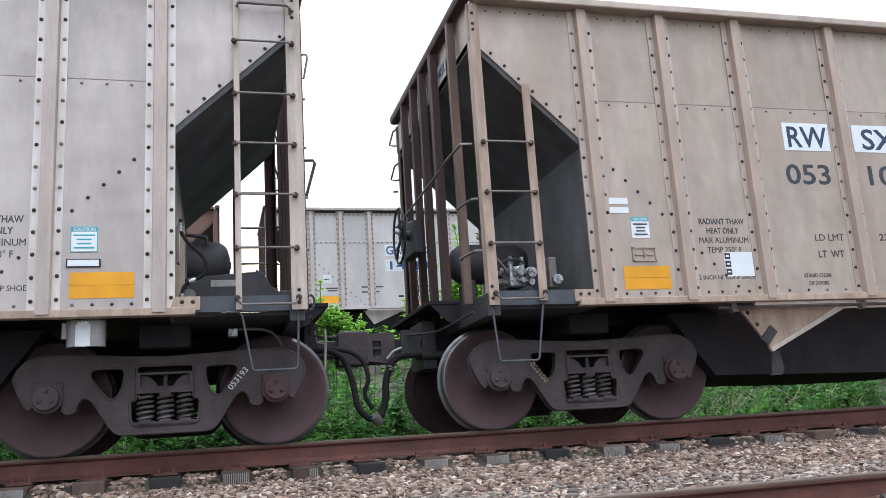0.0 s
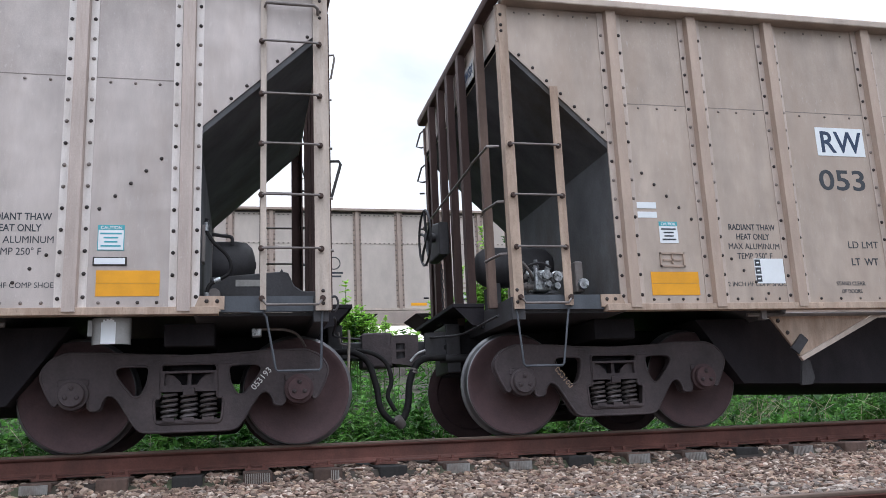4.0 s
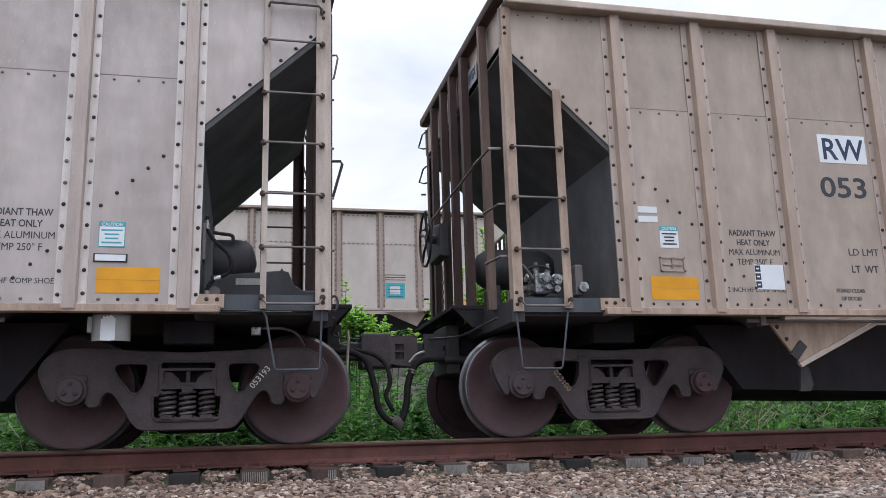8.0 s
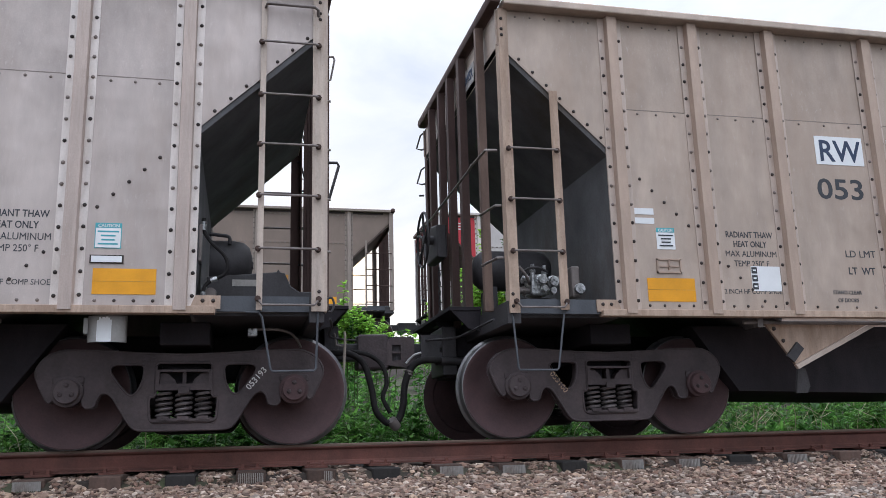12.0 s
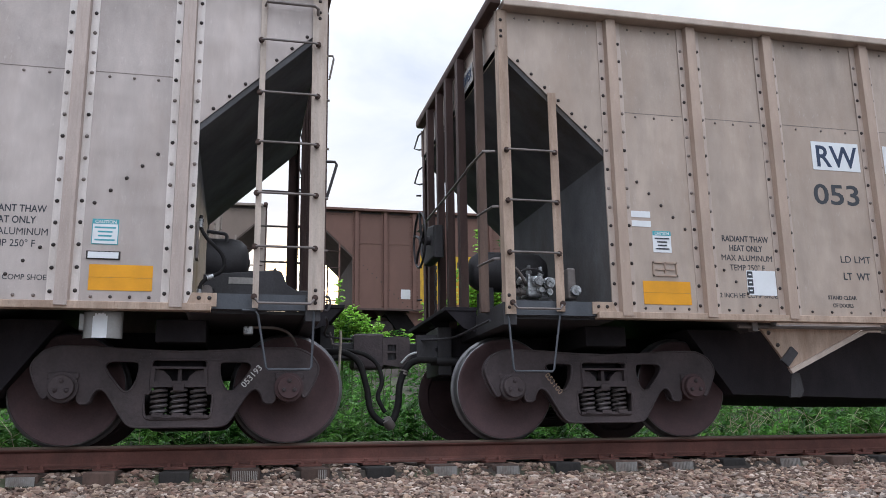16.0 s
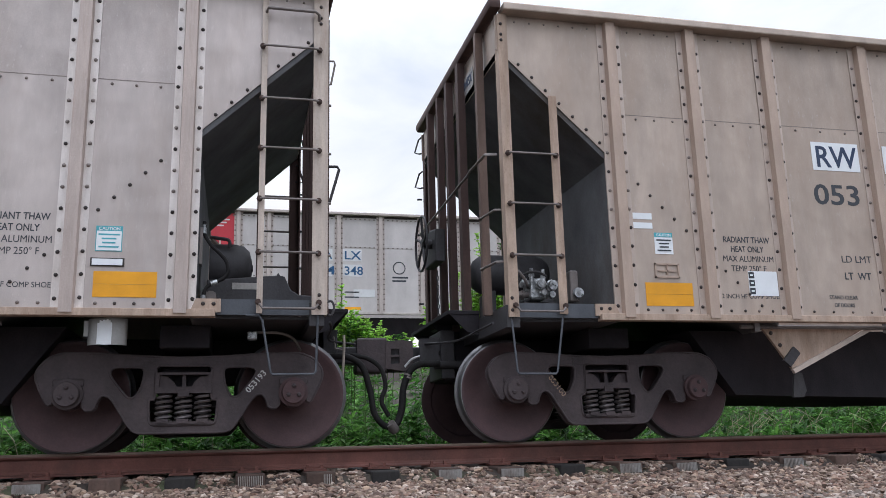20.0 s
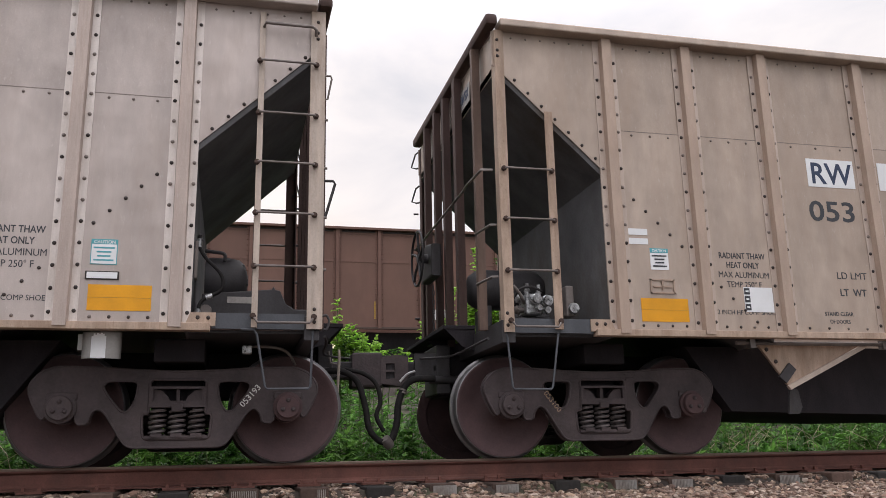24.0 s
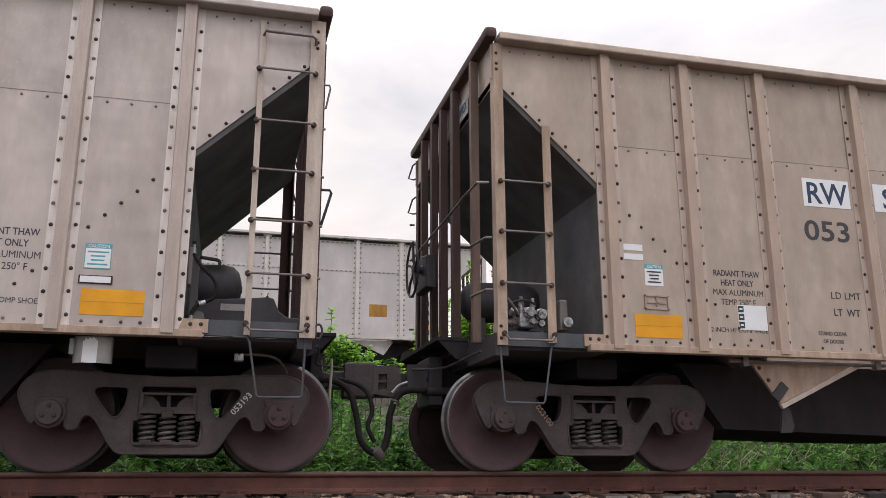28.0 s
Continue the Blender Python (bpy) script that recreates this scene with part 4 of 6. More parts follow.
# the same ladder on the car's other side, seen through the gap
# its upright is darker than the near one, coloured for the shade there
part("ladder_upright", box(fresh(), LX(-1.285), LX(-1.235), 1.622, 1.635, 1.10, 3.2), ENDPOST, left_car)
for z in (2.875, 2.446, 2.019, 1.582):
    part("rung", cyl(fresh(), (LX(-1.26), 1.645, z), (LX(-0.76), 1.645, z), 0.012, 8), RUNG, left_car, smooth=True)

# stirrup steps
part("stirrup", tube(fresh(), [(R(0.775), -1.59, 1.09), (R(0.785), -1.60, 1.05), (R(0.815), -1.60, 0.64), (R(0.83), -1.60, 0.622), (R(1.155), -1.60, 0.62), (R(1.172), -1.60, 0.64), (R(1.24), -1.60, 1.06), (R(1.25), -1.59, 1.09)], 0.0098), GREYSTEEL, right_car, smooth=True)
part("stirrup", tube(fresh(), [(LX(-1.42), -1.59, 1.088), (LX(-1.32), -1.60, 1.085), (LX(-1.295), -1.60, 1.05), (LX(-1.222), -1.60, 0.645), (LX(-1.205), -1.60, 0.628), (LX(-0.885), -1.60, 0.63), (LX(-0.869), -1.60, 0.65), (LX(-0.856), -1.60, 1.09)], 0.0098), GREYSTEEL, left_car, smooth=True)

# end ladders: bars between the corner post and the next post, on both facing ends
for car, X, s in ((right_car, R, 1), (left_car, LX, -1)):
    o = 0.0 if s > 0 else -0.085
    zs = (2.01, 1.555) if s > 0 else (2.875, 2.446, 2.019, 1.582)
    for z in zs:
        x = s * 0.70 + o
        if s < 0:
            part("rung_stub", cyl(fresh(), (X(x - 0.01), -1.59, z), (X(x + 0.03), -1.59, z), 0.011, 8), RUNG, car)
            continue
        part("end_rung", tube(fresh(), [(X(x + s * 0.02), -1.615, z), (X(x - s * 0.03), -1.605, z), (X(x - s * 0.075), -1.27, z), (X(x - s * 0.05), -1.24, z)], 0.0115), RUNG, car, smooth=True)
    for z in (3.72, 3.27):
        x = s * 0.70 + o
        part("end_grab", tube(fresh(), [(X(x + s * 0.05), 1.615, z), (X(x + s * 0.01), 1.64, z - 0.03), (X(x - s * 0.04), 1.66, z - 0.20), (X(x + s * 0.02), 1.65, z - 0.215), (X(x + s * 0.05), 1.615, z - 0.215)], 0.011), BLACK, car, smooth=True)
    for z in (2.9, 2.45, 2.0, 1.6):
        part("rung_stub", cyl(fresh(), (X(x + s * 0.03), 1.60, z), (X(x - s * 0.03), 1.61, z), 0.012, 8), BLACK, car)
part("end_handrail", tube(fresh(), [(R(0.70), -1.62, 2.47), (R(0.60), -1.61, 2.47), (R(0.59), -1.15, 2.47), (R(0.585), -1.05, 2.45), (R(0.60), 1.15, 2.42), (R(0.64), 1.2, 2.40)], 0.013), RUNG, right_car, smooth=True)
part("end_grab", tube(fresh(), [(LX(-0.79), -1.56, 2.345), (LX(-0.70), -1.57, 2.345), (LX(-0.685), -1.57, 2.32), (LX(-0.765), -1.56, 2.03), (LX(-0.80), -1.56, 2.02)], 0.012), BLACK, left_car, smooth=True)
part("end_grab", tube(fresh(), [(LX(-0.79), -1.56, 3.29), (LX(-0.73), -1.57, 3.29), (LX(-0.722), -1.57, 3.26), (LX(-0.755), -1.56, 3.08), (LX(-0.79), -1.56, 3.07)], 0.009), RUNG, left_car, smooth=True)
part("end_hook", tube(fresh(), arc([(LX(-0.79), -1.58, 1.20), (LX(-0.745), -1.58, 1.21), (LX(-0.725), -1.58, 1.16), (LX(-0.745), -1.58, 1.10), (LX(-0.77), -1.58, 1.10)], 4), 0.010), BLACK, left_car, smooth=True)
# white plate with part of the mark on the end sheet
part("end_mark_plate", box(fresh(), R(0.733), R(0.738), -0.85, -0.46, 3.46, 3.66), NAILPLATE, right_car, "dull grey-white mark plate")
lettering("RWSX", 0.14, INKB, right_car, 0, 0, 0, 0.32, turn=Matrix.Translation((R(0.730), -0.49, 3.51)) @ pose(0, 0, 0, 90, 0, -90))

# brake wheel, its gear housing and chain
hw = part("brake_wheel", tube(fresh(), [(R(0.42), 0.46 + 0.29 * math.cos(a), 2.02 + 0.29 * math.sin(a)) for a in (2 * math.pi * k / 40 for k in range(41))], 0.013, 8), BLACK, right_car, "black spoked brake wheel", smooth=True)
for k in range(5):
    a = radians(72 * k + 20)
    part("spoke", tube(fresh(), [(R(0.44), 0.46 + 0.05 * math.cos(a), 2.02 + 0.05 * math.sin(a)), (R(0.425), 0.46 + 0.17 * math.cos(a + 0.1), 2.02 + 0.17 * math.sin(a + 0.1)), (R(0.42), 0.46 + 0.28 * math.cos(a), 2.02 + 0.28 * math.sin(a))], 0.014, 6), BLACK, hw, smooth=True)
part("hub", cyl(fresh(), (R(0.42), 0.46, 2.02), (R(0.60), 0.46, 2.02), 0.05, 16), BLACK, hw, smooth=True)
gh = fresh()
prism(gh, [(0.26, 1.80), (0.78, 1.80), (0.82, 1.95), (0.76, 2.14), (0.55, 2.19), (0.26, 2.14)], "x", R(0.53), R(0.64), 0.02)
part("brake_gear_housing", gh, BLACK, right_car)
for k in range(11):
    z = 1.70 - k * 0.05
    part("chain_link", tube(fresh(), [(R(0.58) + (0.012 if k % 2 else 0) * math.cos(a), 0.42 + (0.012 if not k % 2 else 0) * math.cos(a), z + 0.03 * math.sin(a)) for a in (2 * math.pi * j / 10 for j in range(11))], 0.006, 5), BLACK, right_car)
part("bell_crank", box(fresh(), R(0.56), R(0.60), 0.1, 0.5, 1.16, 1.22, 0.01), BLACK, right_car)

# air reservoir and control valve on the platform
part("air_reservoir", lathe(fresh(), [(0, 0.02), (0.0, 0.06), (0.03, 0.14), (0.09, 0.185), (0.16, 0.20), (0.66, 0.20), (0.73, 0.185), (0.79, 0.14), (0.82, 0.06), (0.82, 0.02)], (R(0.78), -0.35, 1.62), (1, 0, 0), 28), BLACK, right_car, smooth=True)
for x in (0.95, 1.40):
    part("reservoir_saddle", box(fresh(), R(x) - 0.03, R(x) + 0.03, -0.55, -0.15, 1.085, 1.46, 0.008), BLACK, right_car)
rnd = random.Random(8)
vb = part("control_valve", box(fresh(), R(1.05), R(1.20), -1.36, -1.14, 1.25, 1.44, 0.02), CASTALU, right_car, "bright grey cast brake valve")
for (x, y, z, r, d) in ((1.02, -1.30, 1.40, 0.05, (1, 0, 0)), (1.00, -1.28, 1.30, 0.045, (1, 0, 0)), (1.13, -1.40, 1.38, 0.055, (0, 1, 0)), (1.15, -1.40, 1.30, 0.035, (0, 1, 0)), (1.24, -1.38, 1.37, 0.06, (0, 1, 0)), (1.24, -1.36, 1.29, 0.04, (0, 1, 0)), (1.32, -1.30, 1.40, 0.035, (1, 0, 0)), (1.07, -1.34, 1.47, 0.03, (0, 0, 1)), (1.18, -1.34, 1.46, 0.028, (0, 0, 1))):
    r *= 0.72
    c = Vector((R(x), y, z))
    dv = Vector(d)
    e = fresh()
    lathe(e, [(-0.045, r * 0.5), (-0.045, r), (-0.01, r), (-0.005, r * 1.25), (0.01, r * 1.25), (0.012, r * 0.8), (0.06, r * 0.8)], c, dv, 14)
    u_, v_ = dv.orthogonal().normalized(), dv.cross(dv.orthogonal().normalized())
    for k in range(4):
        a = math.pi / 4 + k * math.pi / 2
        dome(e, c - dv * 0.006 + (u_ * math.cos(a) + v_ * math.sin(a)) * r * 1.05, -dv, 0.010, 0.012, 6)
    part("valve_cap", e, CASTALU if rnd.random() < 0.8 else RUNG, vb, smooth=True)
part("valve_pipe", tube(fresh(), arc([(R(0.93), -1.38, 1.50), (R(0.98), -1.38, 1.44), (R(1.02), -1.36, 1.38), (R(1.05), -1.30, 1.36)], 4), 0.014), RUNG, vb, smooth=True)
part("valve_pipe", tube(fresh(), arc([(R(1.20), -1.36, 1.46), (R(1.10), -1.39, 1.49), (R(0.98), -1.38, 1.46), (R(0.90), -1.30, 1.30)], 4), 0.011), BLACK, vb, smooth=True)
ev = part("empty_load_valve", box(fresh(), R(1.43), R(1.51), -1.36, -1.24, 1.24, 1.52, 0.015), RUNG, right_car, "grey-green valve body")
part("valve_cap", lathe(fresh(), [(0, 0.02), (0, 0.045), (0.03, 0.05), (0.05, 0.03)], (R(1.49), -1.41, 1.31), (0, 1, 0), 14), CASTALU, ev, smooth=True)
part("valve_bracket", box(fresh(), R(1.0), R(1.30), -1.30, -1.0, 1.085, 1.26, 0.01), BLACK, right_car)

# brake cylinder, lever housing and hose on the other platform
part("brake_cylinder", lathe(fresh(), [(0, 0.05), (0, 0.205), (0.20, 0.21), (0.29, 0.195), (0.34, 0.15), (0.365, 0.07), (0.37, 0.02)], (LX(-1.735), -0.72, 1.56), (1, 0, 0), 30), BLACK, left_car, smooth=True)
part("cylinder_lug", box(fresh(), LX(-1.41), LX(-1.36), -0.80, -0.72, 1.52, 1.58, 0.01), BLACK, left_car)
part("lever_handle", tube(fresh(), arc([(LX(-1.74), -0.9, 1.80), (LX(-1.66), -0.9, 1.79), (LX(-1.575), -0.9, 1.775), (LX(-1.57), -0.9, 1.71)], 4), 0.016), BLACK, left_car, smooth=True)
part("lever_housing", prism(fresh(), [(LX(-1.74), 1.22), (LX(-1.74), 1.39), (LX(-1.17), 1.44), (LX(-1.155), 1.465), (LX(-1.14), 1.44), (LX(-1.10), 1.43), (LX(-1.05), 1.32), (LX(-0.98), 1.275), (LX(-0.86), 1.27), (LX(-0.86), 1.20)], "y", -1.18, -0.85, 0.01), BLACK, left_car)
part("housing_label", box(fresh(), LX(-1.535), LX(-1.33), -1.184, -1.18, 1.32, 1.375), material("faded_label", (0.32, 0.30, 0.28), 0.6, 0, 0.2, 20, 1, 100, 0.02), left_car)
part("brake_hose", tube(fresh(), arc([(LX(-1.765), -1.46, 1.86), (LX(-1.768), -1.46, 1.77), (LX(-1.71), -1.46, 1.67), (LX(-1.60), -1.46, 1.56), (LX(-1.57), -1.46, 1.47), (LX(-1.60), -1.46, 1.40), (LX(-1.69), -1.46, 1.355), (LX(-1.745), -1.46, 1.30), (LX(-1.757), -1.46, 1.20)], 5), 0.015), RUBBER, left_car, smooth=True)
for p, q in (((-1.766, 1.83), (-1.768, 1.76)), ((-1.70, 1.352), (-1.65, 1.37)), ((-1.755, 1.26), (-1.757, 1.21))):
    part("hose_clamp", cyl(fresh(), (LX(p[0]), -1.46, p[1]), (LX(q[0]), -1.46, q[1]), 0.021, 10), CASTALU, left_car, smooth=True)
part("angle_cock", lathe(fresh(), [(0, 0.01), (0, 0.045), (0.05, 0.05), (0.07, 0.03)], (LX(-1.70), -1.40, 1.26), (0, 1, 0), 12), RUNG, left_car, smooth=True)
part("pipe_bracket", box(fresh(), LX(-1.80), LX(-1.775), -1.50, -1.38, 1.50, 1.80, 0.004), RUNG, left_car)

# curved guard hanging from the sill, its bright reflection laid on in white
gb_ = fresh()
pts = [(LX(-2.455) + 0.145 * math.sin(a), -1.46 - 0.07 * math.cos(a)) for a in (radians(-80 + 16 * k) for k in range(11))]
prism(gb_, pts + [(x, y + 0.012) for x, y in reversed(pts)], "z", 0.862, 1.062)
box(gb_, LX(-2.63), LX(-2.58), -1.47, -1.44, 0.93, 1.05)
part("hanging_guard", gb_, material("bare_grey_steel", (0.30, 0.29, 0.28), 0.45, 0.5, 0.2, 4.0, 1.0, 80, 0.08), left_car, "curved grey steel guard with white highlight patch", smooth=True)
# jagged white strips that stand for the sheen on the curve
gd = fresh()
rnd = random.Random(2)
for k in range(-4, 4):
    a0, a1 = radians(k * 5.2 - 6.6), radians(k * 5.2 - 1.4)
    a0, a1 = a0 - radians(rnd.uniform(0, 1.2)), a1
    q0, q1 = [(LX(-2.455) + 0.148 * math.sin(a), -1.463 - 0.072 * math.cos(a)) for a in (a0, a1)]
    prism(gd, [q0, q1, (q1[0], q1[1] + 0.004), (q0[0], q0[1] + 0.004)], "z", 0.864 + 0.001 * abs(k), 1.061 - rnd.uniform(0, 0.02) - 0.0015 * abs(k) ** 1.5)
part("paint_daub", gd, WHITE, left_car)["kind"] = "stuff"

# hopper edge angle, latch and door lip under the sill
part("hopper_edge_angle", prism(fresh(), [(R(3.535), 0.650), (R(3.56), 0.615), (R(4.475), 1.025), (R(4.44), 1.055)], "y", -1.47, -1.435), FLANGE, right_car)
part("door_latch", prism(fresh(), [(R(3.46), 0.735), (R(3.53), 0.675), (R(3.645), 0.80), (R(3.58), 0.86)], "y", -1.46, -1.432), BLACK, right_car)
part("door_lip", prism(fresh(), [(R(3.62), 0.64), (R(3.70), 0.62), (R(3.73), 0.46), (R(3.69), 0.40), (R(3.58), 0.40)], "y", -1.37, -1.345), BLACK, right_car)
bb = fresh()
for x, z in ((3.37, 0.985), (3.455, 0.875)):
    dome(bb, (R(x), -1.43, z), (0, -1, 0), 0.021, 0.014)
part("plate_bolts", bb, BOLT, right_car)["kind"] = "stuff"
part("train_line_pipe", tube(fresh(), [(R(3.0), -1.52, 1.035), (R(9.0), -1.52, 1.035)], 0.018), RUNG, right_car, smooth=True)
for x in (3.13, 4.56, 6.0):
    part("pipe_clamp", box(fresh(), R(x), R(x) + 0.055, -1.55, -1.48, 0.99, 1.075), RUNG, right_car)
part("train_line_pipe", tube(fresh(), [(LX(-9.0), -1.52, 1.02), (LX(-3.2), -1.52, 1.02)], 0.018), RUNG, left_car, smooth=True)

# gear under the end sill
part("angle_cock", box(fresh(), LX(-1.40), LX(-1.32), -1.2, -1.12, 0.93, 1.0, 0.01), CASTALU, left_car)
part("brake_rod", tube(fresh(), arc([(LX(-1.38), -1.15, 0.99), (LX(-1.15), -1.15, 0.99), (LX(-1.02), -1.1, 0.95), (LX(-0.95), -1.0, 0.86)], 4), 0.012), RUNG, left_car, smooth=True)
for car, X, s, o in ((right_car, R, 1, 0), (left_car, LX, -1, -0.085)):
    part("uncoupling_lever", tube(fresh(), arc([(X(s * 0.66 + o), -1.45, 0.98), (X(s * 0.62 + o), -1.2, 0.96), (X(s * 0.58 + o), -0.6, 0.94), (X(s * 0.45 + o), -0.45, 0.93), (X(s * 0.28 + o), -0.16, 0.95)], 4), 0.011), BLACK, car, smooth=True)
part("release_rod", tube(fresh(), [(LX(-0.52), -0.55, 0.97), (LX(-0.515), -0.55, 0.90), (LX(-0.53), -0.55, 0.58)], 0.013), material("pale_worn_rod", (0.34, 0.29, 0.25), 0.6, 0.2, 0.3, 8, 1, 80, 0.1), left_car, smooth=True)
part("release_rod", tube(fresh(), [(LX(-0.61), -0.5, 0.96), (LX(-0.59), -0.5, 0.85), (LX(-0.50), -0.5, 0.83)], 0.010), RUNG, left_car, smooth=True)

# coupler heads: pocketed casting, and the air hoses that join the cars
ch = holed([[(0.21, 0.63), (0.21, 0.92), (0.10, 0.945), (-0.06, 0.92), (-0.06, 0.67)], [(-0.01, 0.80), (-0.01, 0.86), (0.075, 0.86), (0.075, 0.80)], [(-0.01, 0.71), (-0.01, 0.78), (0.075, 0.78), (0.075, 0.72)]], -0.20, -0.14)
bmesh.ops.translate(ch, verts=ch.verts[:], vec=(R(0), 0, 0))
part("coupler_head", ch, TRUCK, right_car)
part("knuckle", prism(fresh(), [(LX(-0.34), -0.16), (LX(-0.06), -0.19), (LX(-0.02), -0.05), (LX(-0.34), 0.12)], "z", 0.63, 0.965, 0.02), TRUCK, left_car)
ds = holed([[(0.27, 0.71), (0.27, 0.955), (0.60, 0.96), (0.60, 0.70)], [(0.46, 0.79), (0.46, 0.835), (0.55, 0.835), (0.55, 0.79)]], -0.24, -0.20)
bmesh.ops.translate(ds, verts=ds.verts[:], vec=(R(0), 0, 0))
part("draft_casting", ds, BLACK, right_car)
h1 = part("air_hose", tube(fresh(), arc([(LX(-0.62), -0.30, 0.78), (LX(-0.46), -0.33, 0.775), (LX(-0.32), -0.35, 0.68), (LX(-0.245), -0.36, 0.45), (LX(-0.21), -0.37, 0.25), (LX(-0.12), -0.37, 0.14), (LX(-0.04), -0.37, 0.12)], 6), 0.03, 10), RUBBER, left_car, smooth=True)
part("air_hose", tube(fresh(), arc([(LX(-0.42), -0.25, 0.80), (LX(-0.25), -0.28, 0.76), (LX(-0.13), -0.30, 0.66), (LX(-0.09), -0.30, 0.50), (LX(-0.13), -0.31, 0.36), (LX(-0.06), -0.31, 0.22)], 6), 0.022, 10), RUBBER, left_car, smooth=True)
h2 = part("air_hose", tube(fresh(), arc([(R(0.45), -0.30, 0.71), (R(0.26), -0.33, 0.705), (R(0.15), -0.35, 0.64), (R(0.08), -0.36, 0.48), (R(0.06), -0.37, 0.30), (R(0.02), -0.37, 0.17), (R(-0.04), -0.37, 0.12)], 6), 0.033, 10), RUBBER, right_car, smooth=True)
part("gladhand", lathe(fresh(), [(-0.05, 0.02), (-0.05, 0.045), (0.0, 0.055), (0.05, 0.045), (0.05, 0.02)], (R(-0.03), -0.37, 0.12), (0.5, 0.3, -0.6), 14), RUNG, h2, smooth=True)
part("hose_sleeve", tube(fresh(), arc([(R(0.09), -0.385, 0.675), (R(0.16), -0.385, 0.745), (R(0.24), -0.38, 0.775)], 4), 0.011), material("pale_hose_guard", (0.42, 0.42, 0.42), 0.5, 0.3, 0.2, 9, 1, 80, 0.05), h2, smooth=True)
for z in (0.60, 0.575):
    part("hose_clamp", lathe(fresh(), [(-0.008, 0.034), (-0.008, 0.04), (0.008, 0.04), (0.008, 0.034)], (R(0.125), -0.352, z), (0.3, 0.05, 0.9), 12), RUNG, h2, smooth=True)
part("brake_pipe", tube(fresh(), [(R(0.40), -0.27, 0.70), (R(1.2), -0.27, 0.70)], 0.04, 10), BLACK, right_car, smooth=True)
part("brake_pipe", tube(fresh(), [(LX(-0.58), -0.28, 0.78), (LX(-1.3), -0.28, 0.78)], 0.035, 10), BLACK, left_car, smooth=True)

# decals and stencils
Y0 = -SIDE


def caution(car, x0, x1, z0, z1, paper):
    d = plate("caution_decal", car, x0, x1, z0, z1, Y0, WHITE if paper else CYAN, "caution decal with teal header")
    if not paper:
        plate("decal_paper", d, x0 + 0.006, x1 - 0.006, z0 + 0.006, z1 - 0.04, Y0 - 0.004, WHITE, t=0.002)
    else:
        plate("decal_header", d, x0, x1, z1 - 0.04, z1, Y0 - 0.004, CYAN, t=0.002)
    lettering("CAUTION", 0.036, WHITE, d, x0 + 0.02, Y0 - 0.0065, z1 - 0.034, (x1 - x0) - 0.04)
    b = fresh()
    for k, w in enumerate((0.8, 0.55, 0.5, 0.75)):
        zc = z1 - 0.062 - k * (z1 - z0 - 0.07) / 4
        xm = (x0 + x1) / 2
        box(b, xm - w * (x1 - x0) / 2, xm + w * (x1 - x0) / 2, Y0 - 0.0075, Y0 - 0.006, zc - 0.012, zc)
    part("small_print", b, INK if paper else CYAN, d)["kind"] = "stuff"


caution(left_car, LX(-2.567), LX(-2.372), 1.569, 1.768, False)
caution(right_car, R(2.166), R(2.345), 1.671, 1.866, True)
for car, x0, x1, z0, z1 in ((left_car, LX(-2.566), LX(-2.102), 1.216, 1.414), (right_car, R(2.043), R(2.505), 1.204, 1.412)):
    zm = (z0 + z1) / 2
    plate("reflector", car, x0, x1, zm + 0.001, z1, Y0, YELLOW, "amber reflective strip")
    plate("reflector", car, x0, x1, z0, zm - 0.001, Y0, YELLOW, "amber reflective strip")
h = plate("tag_holder", left_car, LX(-2.594), LX(-2.348), 1.452, 1.516, Y0, BOLT, "dark holder with white tag", 0.012)
plate("tag", h, LX(-2.582), LX(-2.36), 1.460, 1.508, Y0 - 0.012, WHITE)
for z0, z1 in ((1.985, 2.043), (1.90, 1.955)):
    plate("white_tag", right_car, R(1.968), R(2.157), z0, z1, Y0, WHITE)
fh = fresh()
x0, x1, z0, z1 = R(2.145), R(2.385), 1.455, 1.585
for b_ in ((x0, x1, z0, z0 + 0.014), (x0, x1, z1 - 0.014, z1), (x0, x0 + 0.014, z0, z1), (x1 - 0.014, x1, z0, z1), ((x0 + x1) / 2 - 0.007, (x0 + x1) / 2 + 0.007, z0 + 0.03, z1), (x0 + 0.03, x1 - 0.03, z0 + 0.055, z0 + 0.068)):
    box(fh, b_[0], b_[1], Y0 - 0.014, Y0 - 0.001, b_[2], b_[3])
part("routing_card_holder", fh, RIB, right_car, "empty wire card holder")
pl = plate("test_plate", right_car, R(3.083), R(3.382), 1.307, 1.535, Y0, WHITE, "white data plate with three black squares")
for z in (1.468, 1.395, 1.322):
    sq = plate("black_square", pl, R(3.087), R(3.143), z, z + 0.058, Y0 - 0.004, INK, t=0.002)
    plate("square_mark", sq, R(3.10), R(3.13), z + 0.022, z + 0.036, Y0 - 0.006, WHITE, t=0.0015)
THAW = (("RADIANT THAW", 1.800, 0.48), ("HEAT ONLY", 1.712, 0.34), ("MAX ALUMINUM", 1.622, 0.52), ("TEMP 250\u00b0 F", 1.532, 0.36), ("2 INCH HF COMP SHOES", 1.282, 0.61))
for car, xm in ((right_car, R(3.10)), (left_car, LX(-3.145))):
    for words, z, w in THAW:
        lettering(words, 0.078 if "INCH" not in words else 0.06, INK, car, xm - w / 2, Y0 - 0.001, z, w)
plate("mark_plate", right_car, R(3.92), R(4.45), 2.542, 2.826, Y0, WHITE, "white plate with dark mark")
plate("mark_plate", right_car, R(4.735), R(5.28), 2.542, 2.826, Y0, WHITE, "white plate with dark mark")
